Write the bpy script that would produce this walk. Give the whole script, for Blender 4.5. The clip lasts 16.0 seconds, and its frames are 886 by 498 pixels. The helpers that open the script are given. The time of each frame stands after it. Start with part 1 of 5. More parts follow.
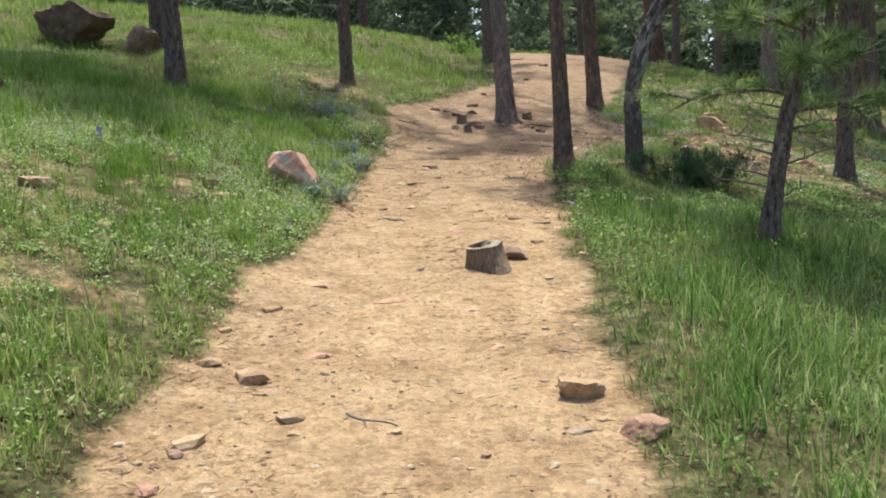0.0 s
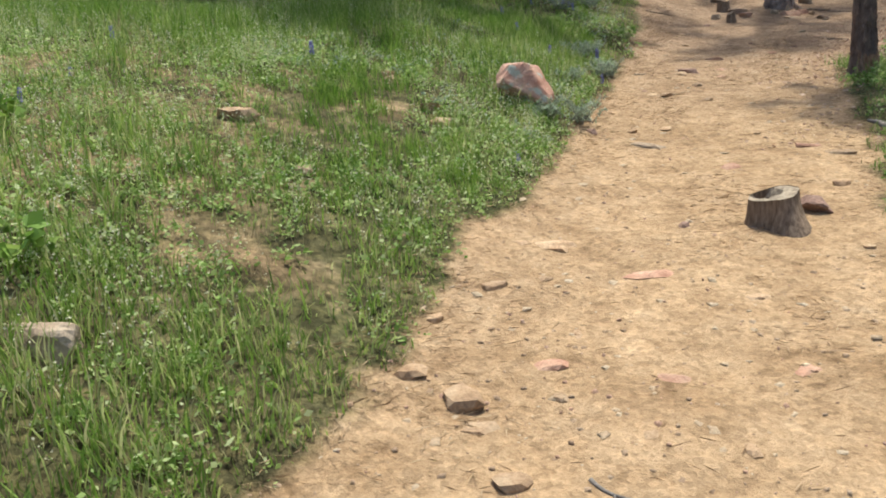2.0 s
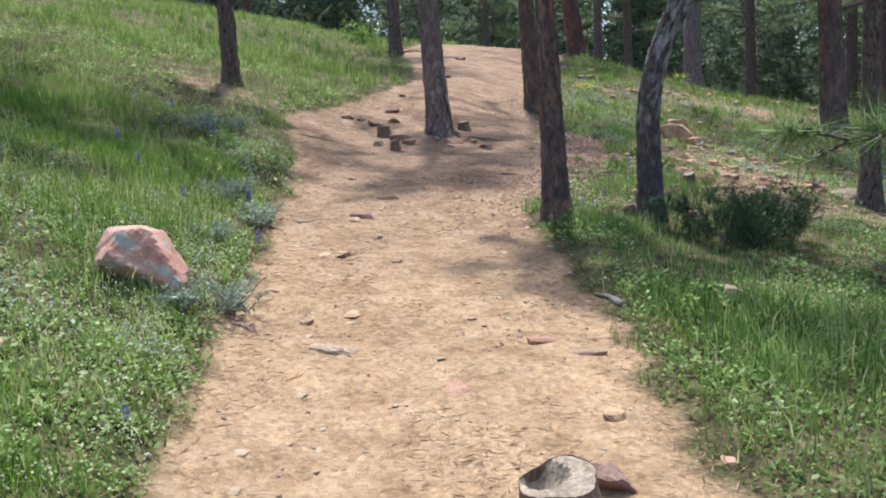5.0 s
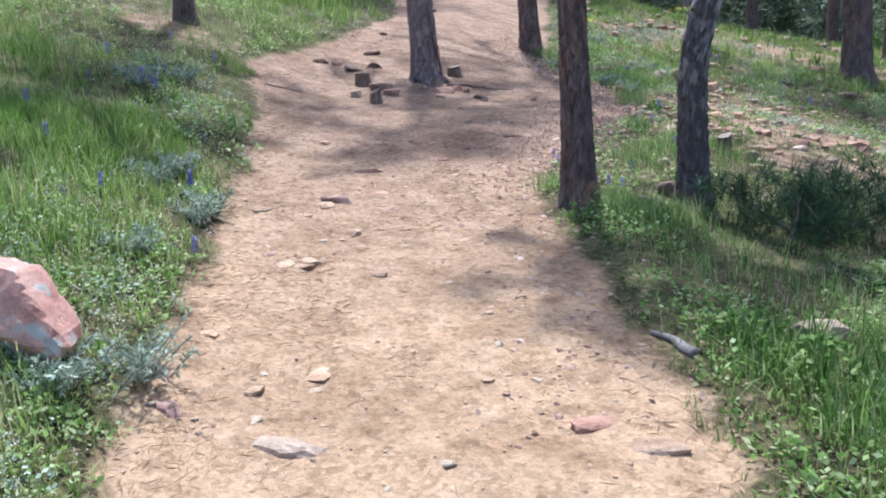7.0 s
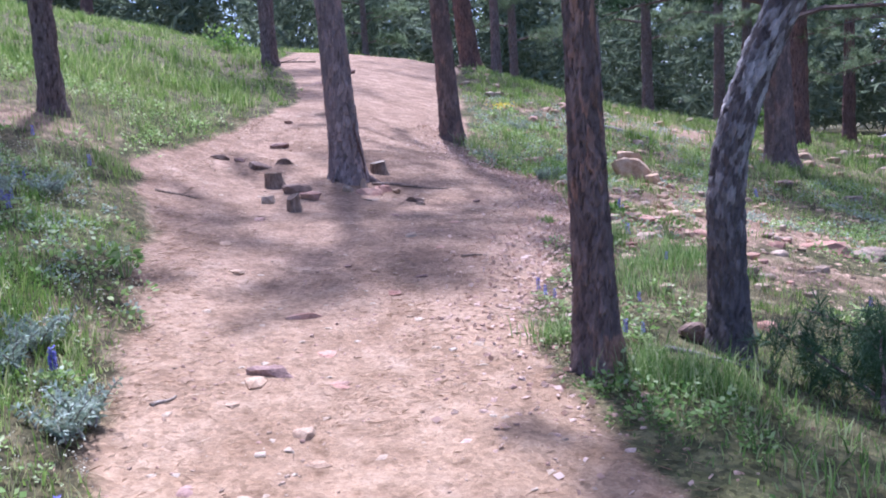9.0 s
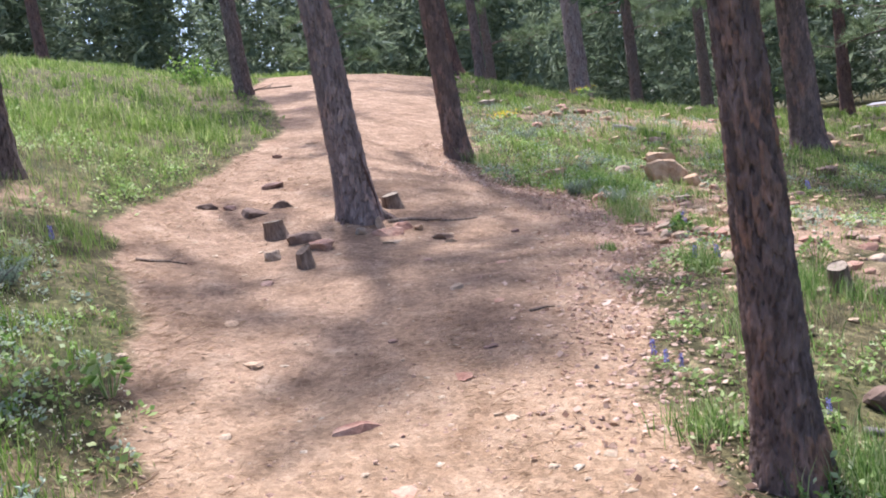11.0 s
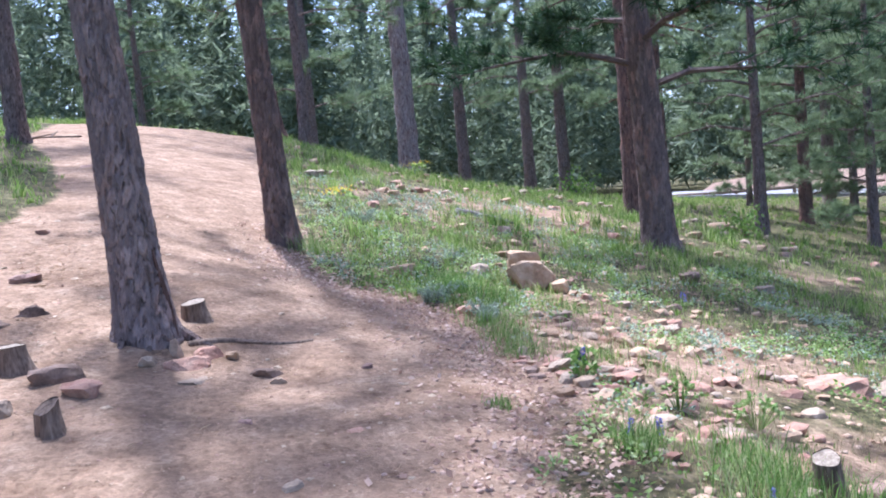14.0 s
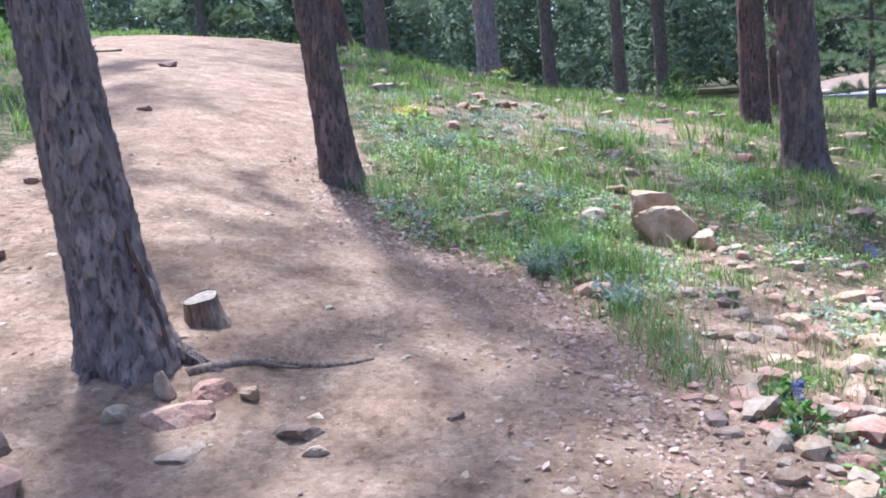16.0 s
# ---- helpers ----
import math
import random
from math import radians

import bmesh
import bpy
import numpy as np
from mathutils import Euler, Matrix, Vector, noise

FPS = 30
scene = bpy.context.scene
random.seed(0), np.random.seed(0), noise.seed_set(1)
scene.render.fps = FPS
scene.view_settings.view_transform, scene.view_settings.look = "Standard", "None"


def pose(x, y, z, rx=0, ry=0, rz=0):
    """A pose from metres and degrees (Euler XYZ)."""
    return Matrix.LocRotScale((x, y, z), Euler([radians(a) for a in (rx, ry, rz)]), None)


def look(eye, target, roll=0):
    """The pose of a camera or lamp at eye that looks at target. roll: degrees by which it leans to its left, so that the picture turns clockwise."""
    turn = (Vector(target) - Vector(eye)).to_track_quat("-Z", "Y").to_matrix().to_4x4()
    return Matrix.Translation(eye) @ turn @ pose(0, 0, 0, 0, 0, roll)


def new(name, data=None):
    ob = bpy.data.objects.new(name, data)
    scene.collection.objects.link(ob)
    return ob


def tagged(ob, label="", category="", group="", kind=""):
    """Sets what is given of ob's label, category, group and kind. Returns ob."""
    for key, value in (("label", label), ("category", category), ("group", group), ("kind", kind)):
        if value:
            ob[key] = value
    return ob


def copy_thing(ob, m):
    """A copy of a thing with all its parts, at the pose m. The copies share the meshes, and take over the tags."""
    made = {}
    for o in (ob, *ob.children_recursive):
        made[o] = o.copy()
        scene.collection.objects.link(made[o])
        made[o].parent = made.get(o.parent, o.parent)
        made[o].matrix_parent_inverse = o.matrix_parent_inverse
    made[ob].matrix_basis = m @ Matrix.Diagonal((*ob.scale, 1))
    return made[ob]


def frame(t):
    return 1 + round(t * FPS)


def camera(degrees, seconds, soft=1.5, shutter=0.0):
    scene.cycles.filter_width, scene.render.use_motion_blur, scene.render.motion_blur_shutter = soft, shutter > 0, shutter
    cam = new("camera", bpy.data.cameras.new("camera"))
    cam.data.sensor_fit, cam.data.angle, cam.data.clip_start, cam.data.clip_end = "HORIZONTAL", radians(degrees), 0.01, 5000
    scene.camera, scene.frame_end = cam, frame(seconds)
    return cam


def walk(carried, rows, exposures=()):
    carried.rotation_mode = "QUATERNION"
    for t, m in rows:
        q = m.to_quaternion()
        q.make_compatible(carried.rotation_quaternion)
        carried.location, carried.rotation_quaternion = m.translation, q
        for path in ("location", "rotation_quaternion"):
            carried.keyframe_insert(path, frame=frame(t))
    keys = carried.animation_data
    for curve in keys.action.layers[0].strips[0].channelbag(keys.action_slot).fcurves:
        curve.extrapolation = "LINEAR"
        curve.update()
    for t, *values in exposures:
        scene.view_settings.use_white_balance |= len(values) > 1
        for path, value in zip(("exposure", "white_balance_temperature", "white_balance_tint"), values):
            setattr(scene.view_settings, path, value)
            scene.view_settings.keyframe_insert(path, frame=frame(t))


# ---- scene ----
cam = camera(55.4, 16.0, soft=1.9)
PATH = [
    (0, (-0.008, 0.001, 1.684), (-0.178, 1.981, 1.455), -2.78),
    (0.5, (-0.014, 0.211, 1.690), (-0.359, 2.165, 1.438), -2.04),
    (1, (-0.137, 0.541, 1.802), (-0.532, 2.475, 1.483), -2.61),
    (1.5, (-0.231, 0.760, 1.877), (-0.805, 2.626, 1.443), -5.11),
    (2, (-0.257, 1.084, 1.870), (-0.964, 2.899, 1.418), -4.49),
    (2.5, (-0.292, 1.411, 1.913), (-0.906, 3.279, 1.549), -3.94),
    (3, (-0.467, 1.713, 2.032), (-0.862, 3.653, 1.748), -3.85),
    (3.5, (-0.468, 2.102, 2.058), (-0.742, 4.073, 1.860), -3.28),
    (4, (-0.509, 2.391, 2.082), (-0.678, 4.375, 1.889), -2.23),
    (4.5, (-0.625, 2.746, 2.131), (-0.582, 4.729, 1.873), -2.85),
    (4.6, (-0.628, 2.812, 2.118), (-0.564, 4.795, 1.863), -3.02),
    (7, (-0.630, 4.430, 2.323), (-0.503, 6.379, 1.893), -3.10),
    (7.5, (-0.716, 4.790, 2.444), (-0.575, 6.746, 2.052), -3.30),
    (8, (-0.713, 5.177, 2.451), (-0.549, 7.134, 2.073), -4.90),
    (8.5, (-0.740, 5.569, 2.472), (-0.483, 7.526, 2.146), -3.93),
    (9, (-0.890, 5.940, 2.544), (-0.488, 7.880, 2.269), -3.43),
    (11.3, (-1.064, 7.400, 2.691), (-0.620, 9.333, 2.434), -9.11),
    (11.5, (-1.093, 7.527, 2.677), (-0.622, 9.442, 2.346), -6.82),
    (12, (-1.126, 7.791, 2.776), (-0.320, 9.608, 2.554), -4.65),
    (12.5, (-1.021, 8.040, 2.763), (-0.164, 9.828, 2.501), -8.75),
    (13, (-0.884, 8.279, 2.814), (-0.100, 10.099, 2.543), -9.64),
    (13.5, (-0.760, 8.620, 2.833), (0.150, 10.388, 2.613), -5.36),
    (14, (-0.667, 8.972, 2.929), (0.217, 10.758, 2.763), -5.18),
    (14.5, (-0.485, 9.445, 2.948), (0.182, 11.309, 2.666), -6.67),
    (15, (-0.371, 9.851, 2.971), (0.353, 11.693, 2.687), -3.77),
    (15.5, (-0.225, 10.261, 3.067), (0.619, 12.051, 2.784), -6.03),
    (16, (0.013, 10.749, 3.063), (0.702, 12.590, 2.695), -6.57),
]

EXPOSURES = [(0, 0.78, 6250, 1), (2, 0.68, 6300, 3), (2.5, 0.6, 6350, 3), (3.5, 0.56, 6250, 4), (4, 0.64, 6000, 6), (4.5, 0.76, 5800, 8), (7, 1.1, 5100, 14), (7.5, 1.12, 5350, 9), (8, 1.16, 5000, 17), (8.5, 1.2, 5100, 18), (9, 1.24, 4900, 30), (11.5, 1.32, 5650, 18), (12, 1.16, 5550, 23), (12.5, 1.4, 5150, 21), (13.5, 1.36, 5100, 20), (14, 1.54, 5000, 19), (14.5, 1.14, 5200, 24), (15, 1.52, 4850, 11), (15.5, 1.42, 4850, 18), (16, 1.54, 4850, 14)]
walk(cam, [(t, look(eye, target, roll)) for t, eye, target, roll in PATH], EXPOSURES)

# light: high summer sun over open pine woodland
SUN_EL, SUN_AZ = 68, 2
world = bpy.data.worlds.new("sky")
scene.world = world
world.use_nodes = True
sky = world.node_tree.nodes.new("ShaderNodeTexSky")
sky.sky_type, sky.sun_disc = "NISHITA", False
sky.air_density, sky.dust_density, sky.ozone_density = 0.8, 3.0, 0.4
sky.sun_elevation, sky.sun_rotation = radians(SUN_EL), radians(SUN_AZ)
world.node_tree.links.new(sky.outputs[0], world.node_tree.nodes["Background"].inputs[0])
world.node_tree.nodes["Background"].inputs[1].default_value = 0.135
sun = new("sun", bpy.data.lights.new("sun", "SUN"))
sun.data.energy, sun.data.angle, sun.data.color = 3.4, radians(3.0), (1, 0.95, 0.87)
toward = Vector((math.sin(radians(SUN_AZ)) * math.cos(radians(SUN_EL)), math.cos(radians(SUN_AZ)) * math.cos(radians(SUN_EL)), math.sin(radians(SUN_EL))))
sun.matrix_world = look(toward * 40, (0, 0, 0))


# ---- terrain ----
def lattice(i, j, seed):
    h = np.sin(i * 127.1 + j * 311.7 + seed * 74.7) * 43758.5453
    return h - np.floor(h)


def vnoise(x, y, scale, seed=0):
    """Smooth value noise, -1 to 1, on a lattice of the given scale."""
    u, v = np.asarray(x, float) / scale, np.asarray(y, float) / scale
    i, j = np.floor(u), np.floor(v)
    a, b = u - i, v - j
    a, b = a * a * (3 - 2 * a), b * b * (3 - 2 * b)
    top = lattice(i, j, seed) * (1 - a) + lattice(i + 1, j, seed) * a
    low = lattice(i, j + 1, seed) * (1 - a) + lattice(i + 1, j + 1, seed) * a
    return 2 * (top * (1 - b) + low * b) - 1


def bend(v, k):
    return np.logaddexp(0, np.asarray(v, float) * k) / k


# where the trail's two edges run, as metres up the slope and metres across
EDGE_Y = (-3, 2.5, 3.8, 4.5, 5.4, 7.2, 9, 10.5, 12, 13.3, 14, 15, 17.2, 18.5, 20.2, 25, 30, 36)
EDGE_L = (-1.3, -1.42, -1.5, -1.62, -1.5, -1.42, -1.55, -1.58, -1.67, -1.9, -1.95, -1.63, -0.93, -0.3, -0.15, -0.45, 0.6, 2.0)
EDGE_V = (-3, 2.7, 4.2, 5.4, 7.4, 8, 9, 10, 11.6, 12.5, 13.6, 15, 15.4, 16.2, 18, 22.5, 26, 36)
EDGE_R = (0.45, 0.4, 0.33, 0.45, 0.38, 0.32, 0.37, 0.42, 1.0, 1.55, 1.95, 2.1, 1.95, 1.6, 2.0, 3.0, 3.9, 5.5)


def trail(x, y):
    """Metres inside the trail's edge (negative outside), with a ragged edge."""
    x, y = np.asarray(x, float), np.asarray(y, float)
    inside = np.minimum(x - np.interp(y, EDGE_Y, EDGE_L), np.interp(y, EDGE_V, EDGE_R) - x)
    rag = 0.11 * vnoise(x, y, 0.7, 3) + 0.075 * vnoise(x, y, 0.22, 4)
    return np.where((y > 31) | (y < -6), -1, inside + rag)


def stony(x, y):
    """How bare and stony the slope below the trail is, 0 to 1."""
    d = np.hypot((np.asarray(x, float) - 3.2) / 2.2, (np.asarray(y, float) - 13.6) / 3.2)
    e = np.hypot((np.asarray(x, float) - 7) / 5, (np.asarray(y, float) - 20.5) / 6)
    f = np.hypot((np.asarray(x, float) + 2.5) / 1.1, (np.asarray(y, float) - 6.2) / 0.8)
    g = np.hypot((np.asarray(x, float) + 2.8) / 1.5, (np.asarray(y, float) - 14.3) / 1.2)
    k = np.hypot((np.asarray(x, float) + 2.2) / 0.9, (np.asarray(y, float) - 3.9) / 0.5)
    h = 0.9 - np.hypot((np.asarray(x, float) + 1.95) / 0.55, (np.asarray(y, float) - 10.8) / 1.7)
    return np.clip(np.maximum.reduce([1.35 - d, 0.95 - 0.6 * e, 0.6 - f, 1.2 - g, 0.75 - k, h]) + 0.35 * vnoise(x, y, 0.9, 9), 0, 1)


def thin(x, y):
    """How thin the sward is over the dry upper meadow, 0 to 1."""
    d = np.hypot((np.asarray(x, float) + 3.9) / 2.2, (np.asarray(y, float) - 4.6) / 3.4)
    return np.clip(1.3 - d + 0.45 * vnoise(x, y, 0.8, 27) + 0.3 * vnoise(x, y, 0.3, 28), 0, 1)


def ground_z(x, y):
    """The hillside: a trail climbing ahead, a bank rising on one side, a slope falling away on the other."""
    x, y = np.asarray(x, float), np.asarray(y, float)
    yy = np.clip(y, -25, None)
    l, r = bend(-1.5 - x, 3), bend(x - 0.9, 2)
    z = 0.2289 + 0.1265 * yy + 0.0946 * bend(yy - 12.5, 1) - 0.0795 * bend(yy - 20, 0.5) - 0.12 * bend(yy - 31, 0.5)
    z = z + 0.2152 * 14 * np.tanh(l / 14) - 0.225 * 24 * np.tanh(r / 24) + 0.3141 * 1.2 * np.tanh(l / 1.2)
    z = z - 0.021 * bend(yy - 55, 0.5)
    up = np.clip((y - 20) / 8, 0, 1)
    z = z + up * up * (3 - 2 * up) * (0.13 * np.exp(-(((x + 1) / 5) ** 2)) + 0.38 * np.exp(-(((x - 4.5) / 3.2) ** 2)))
    z = z - 0.16 * np.exp(-(((x - 1.8) / 1.3) ** 2) - ((y - 16.4) / 1.8) ** 2)
    z = z - 0.16 * np.exp(-(((x - 3.2) / 2.2) ** 2) - ((y - 17.2) / 3.2) ** 2) - 0.09 * np.exp(-(((x - 0.5) / 0.9) ** 2) - ((y - 13.8) / 1.1) ** 2)
    t = trail(x, y)
    z = z + 0.035 * np.clip(-t / 0.3, 0, 1) + 0.05 * vnoise(x, y, 1.6, 1) * np.clip(0.4 - t, 0.15, 1)
    return z + 0.016 * vnoise(x, y, 0.45, 2) + 0.006 * vnoise(x, y, 0.17, 5)


def gz(x, y):
    return float(ground_z(x, y))


# ---- materials ----
def material(name, rough=0.9):
    m = bpy.data.materials.new(name)
    m.use_nodes = True
    b = m.node_tree.nodes["Principled BSDF"]
    b.inputs["Roughness"].default_value = rough
    b.inputs["Specular IOR Level"].default_value = 0.25
    return m, m.node_tree.nodes, m.node_tree.links, b


def coords(ns, ls, stretch=(1, 1, 1), world=False):
    c = ns.new("ShaderNodeNewGeometry") if world else ns.new("ShaderNodeTexCoord")
    mp = ns.new("ShaderNodeMapping")
    mp.inputs["Scale"].default_value = stretch
    ls.new(c.outputs["Position" if world else "Object"], mp.inputs[0])
    return mp.outputs[0]


def noise_tex(ns, ls, vec, scale, detail=6, rough=0.6):
    n = ns.new("ShaderNodeTexNoise")
    n.inputs["Scale"].default_value, n.inputs["Detail"].default_value, n.inputs["Roughness"].default_value = scale, detail, rough
    ls.new(vec, n.inputs["Vector"])
    return n.outputs["Fac"]


def ramp(ns, ls, fac, *stops):
    r = ns.new("ShaderNodeValToRGB")
    e = r.color_ramp.elements
    while len(e) < len(stops):
        e.new(0.5)
    for k, (p, c) in enumerate(stops):
        e[k].position, e[k].color = p, (*c, 1)
    ls.new(fac, r.inputs[0])
    return r.outputs[0]


def mix(ns, ls, fac, a, b, how="MIX"):
    n = ns.new("ShaderNodeMix")
    n.data_type, n.blend_type = "RGBA", how
    for key, v in ((0, fac), (6, a), (7, b)):
        if isinstance(v, (int, float)):
            n.inputs[key].default_value = v
        elif isinstance(v, tuple):
            n.inputs[key].default_value = (*v, 1)
        else:
            ls.new(v, n.inputs[key])
    return n.outputs[2]


def bump(ns, ls, b, height, strength, distance=0.02):
    n = ns.new("ShaderNodeBump")
    n.inputs["Strength"].default_value, n.inputs["Distance"].default_value = strength, distance
    ls.new(height, n.inputs["Height"])
    ls.new(n.outputs[0], b.inputs["Normal"])


def ground_material():
    m, ns, ls, b = material("earth", 0.95)
    b.inputs["Specular IOR Level"].default_value = 0.1
    v = coords(ns, ls, world=True)
    big, mid, fine = noise_tex(ns, ls, v, 0.55, 5), noise_tex(ns, ls, v, 5, 7, 0.65), noise_tex(ns, ls, v, 60, 5, 0.7)
    sand = ramp(ns, ls, mid, (0.28, (0.25, 0.16, 0.09)), (0.45, (0.41, 0.277, 0.158)), (0.62, (0.46, 0.32, 0.19)), (0.78, (0.53, 0.39, 0.25)))
    red = ramp(ns, ls, mid, (0.3, (0.185, 0.12, 0.08)), (0.55, (0.295, 0.2, 0.135)), (0.75, (0.41, 0.3, 0.21)))
    sep = ns.new("ShaderNodeSeparateXYZ")
    ls.new(v, sep.inputs[0])
    up = ns.new("ShaderNodeMapRange")
    up.inputs["From Min"].default_value, up.inputs["From Max"].default_value = 7.5, 13.5
    ls.new(sep.outputs[1], up.inputs["Value"])
    wob = ns.new("ShaderNodeMath")
    wob.operation, wob.use_clamp = "MULTIPLY_ADD", True
    ls.new(big, wob.inputs[0])
    wob.inputs[1].default_value = 0.5
    ls.new(up.outputs[0], wob.inputs[2])
    less = ns.new("ShaderNodeMath")
    less.operation, less.use_clamp = "SUBTRACT", True
    ls.new(wob.outputs[0], less.inputs[0])
    less.inputs[1].default_value = 0.22
    dirt = mix(ns, ls, less.outputs[0], sand, red)
    vor = ns.new("ShaderNodeTexVoronoi")
    vor.inputs["Scale"].default_value = 38
    ls.new(v, vor.inputs["Vector"])
    grit = ramp(ns, ls, vor.outputs["Color"], (0.0, (0.62, 0.6, 0.58)), (0.5, (1, 1, 1)), (1.0, (1.22, 1.2, 1.18)))
    dirt = mix(ns, ls, 0.75, dirt, grit, "MULTIPLY")
    patch = noise_tex(ns, ls, v, 1.9, 6, 0.7)
    dirt = mix(ns, ls, 0.85, dirt, ramp(ns, ls, patch, (0.32, (0.68, 0.64, 0.6)), (0.5, (1, 1, 1)), (0.68, (1.14, 1.14, 1.14))), "MULTIPLY")
    grains = ramp(ns, ls, fine, (0.3, (0.72, 0.7, 0.68)), (0.7, (1.15, 1.15, 1.15)))
    dirt = mix(ns, ls, 0.8, dirt, grains, "MULTIPLY")
    clod = noise_tex(ns, ls, v, 17, 6, 0.7)
    dirt = mix(ns, ls, 0.8, dirt, ramp(ns, ls, clod, (0.3, (0.66, 0.62, 0.58)), (0.46, (1, 1, 1)), (0.72, (1.14, 1.15, 1.16))), "MULTIPLY")
    soil = ramp(ns, ls, mid, (0.3, (0.04, 0.03, 0.018)), (0.5, (0.105, 0.082, 0.046)), (0.72, (0.25, 0.2, 0.12)))
    moss = ramp(ns, ls, mid, (0.3, (0.03, 0.05, 0.015)), (0.55, (0.075, 0.115, 0.03)), (0.8, (0.17, 0.19, 0.07)))
    turf = mix(ns, ls, ramp(ns, ls, big, (0.35, (0.1, 0.1, 0.1)), (0.65, (0.45, 0.45, 0.45))), soil, moss)
    turf = mix(ns, ls, 0.9, turf, ramp(ns, ls, vor.outputs["Color"], (0.1, (0.45, 0.42, 0.38)), (0.5, (0.95, 0.95, 0.95)), (0.9, (1.6, 1.5, 1.35))), "MULTIPLY")
    turf = mix(ns, ls, 0.7, turf, grains, "MULTIPLY")
    attr = ns.new("ShaderNodeAttribute")
    attr.attribute_name = "bare"
    edge = ns.new("ShaderNodeMath")
    edge.operation = "MULTIPLY_ADD"
    ls.new(mid, edge.inputs[0])
    edge.inputs[1].default_value = 0.5
    ls.new(attr.outputs["Fac"], edge.inputs[2])
    fac = ramp(ns, ls, edge.outputs[0], (0.62, (0, 0, 0)), (0.85, (1, 1, 1)))
    ls.new(mix(ns, ls, fac, turf, dirt), b.inputs["Base Color"])
    h = ns.new("ShaderNodeMath")
    h.operation = "MULTIPLY_ADD"
    ls.new(fine, h.inputs[0])
    h.inputs[1].default_value = 0.35
    ls.new(mid, h.inputs[2])
    h2 = ns.new("ShaderNodeMath")
    h2.operation = "MULTIPLY_ADD"
    ls.new(clod, h2.inputs[0])
    h2.inputs[1].default_value = 0.6
    ls.new(h.outputs[0], h2.inputs[2])
    bump(ns, ls, b, h2.outputs[0], 0.85, 0.035)
    return m


def bark_material(name, base, warm, dark, pale=None, scale=1.0, plated=False):
    m, ns, ls, b = material(name, 0.95)
    b.inputs["Specular IOR Level"].default_value = 0.15
    v = coords(ns, ls, (1, 1, 0.34))
    w = ns.new("ShaderNodeVectorMath")
    w.operation = "ADD"
    warp = ns.new("ShaderNodeTexNoise")
    warp.inputs["Scale"].default_value, warp.inputs["Detail"].default_value = 14, 4
    ls.new(v, warp.inputs["Vector"])
    sc = ns.new("ShaderNodeVectorMath")
    sc.operation = "SCALE"
    sc.inputs["Scale"].default_value = 0.13
    ls.new(warp.outputs["Color"], sc.inputs[0])
    ls.new(v, w.inputs[0])
    ls.new(sc.outputs[0], w.inputs[1])
    vor = ns.new("ShaderNodeTexVoronoi")
    vor.feature = "DISTANCE_TO_EDGE"
    vor.inputs["Scale"].default_value = 36 * scale
    ls.new(w.outputs[0], vor.inputs["Vector"])
    cell = ns.new("ShaderNodeTexVoronoi")
    cell.inputs["Scale"].default_value = 36 * scale
    ls.new(w.outputs[0], cell.inputs["Vector"])
    shade = cell.outputs["Color"]
    if plated:
        own = ns.new("ShaderNodeAttribute")
        own.attribute_name = "tone"
        shade = own.outputs["Fac"]
    big, fine = noise_tex(ns, ls, coords(ns, ls, (1, 1, 0.45)), 4.5, 4), noise_tex(ns, ls, v, 60, 7, 0.75)
    streak = noise_tex(ns, ls, coords(ns, ls, (1, 1, 0.12)), 30, 5, 0.65)
    plates = mix(ns, ls, ramp(ns, ls, big, (0.48, (0, 0, 0)), (0.64, (0.85, 0.85, 0.85))), base, warm)
    if plated:
        flaked = mix(ns, ls, 1.0, ramp(ns, ls, big, (0.47, (0, 0, 0)), (0.62, (1, 1, 1))), ramp(ns, ls, shade, (0.45, (0, 0, 0)), (0.6, (1, 1, 1))), "MULTIPLY")
        plates = mix(ns, ls, flaked, base, warm)
    if pale:
        sep = ns.new("ShaderNodeSeparateXYZ")
        ls.new(coords(ns, ls), sep.inputs[0])
        mr = ns.new("ShaderNodeMapRange")
        mr.inputs["From Min"].default_value, mr.inputs["From Max"].default_value = 0.5, 1.35
        ls.new(sep.outputs[2], mr.inputs["Value"])
        flake = ramp(ns, ls, shade, (0.25, (0, 0, 0)), (0.8, (1, 1, 1)))
        plates = mix(ns, ls, mix(ns, ls, 1.0, flake, mr.outputs[0], "MULTIPLY"), plates, pale)
    tone = ramp(ns, ls, shade, (0.1, (0.8, 0.79, 0.79)), (0.7, (1.14, 1.11, 1.09)), (0.95, (1.5, 1.45, 1.4)))
    plates = mix(ns, ls, 0.85, plates, tone, "MULTIPLY")
    plates = mix(ns, ls, 0.8, plates, ramp(ns, ls, fine, (0.3, (0.6, 0.6, 0.6)), (0.7, (1.35, 1.35, 1.35))), "MULTIPLY")
    plates = mix(ns, ls, 0.6, plates, ramp(ns, ls, streak, (0.35, (0.75, 0.75, 0.75)), (0.65, (1.18, 1.18, 1.18))), "MULTIPLY")
    ridge = noise_tex(ns, ls, coords(ns, ls, (1, 1, 0.3)), 36 * scale, 7, 0.62)
    crack = ramp(ns, ls, ridge, (0.36, (0.12, 0.12, 0.12)), (0.48, (0.9, 0.95, 0.95)), (0.7, (1, 1, 1)))
    edge = ramp(ns, ls, vor.outputs["Distance"], (0.0, (0.5, 0.5, 0.5)), (0.05, (0.85, 0.85, 0.85)), (0.16, (1, 1, 1)))
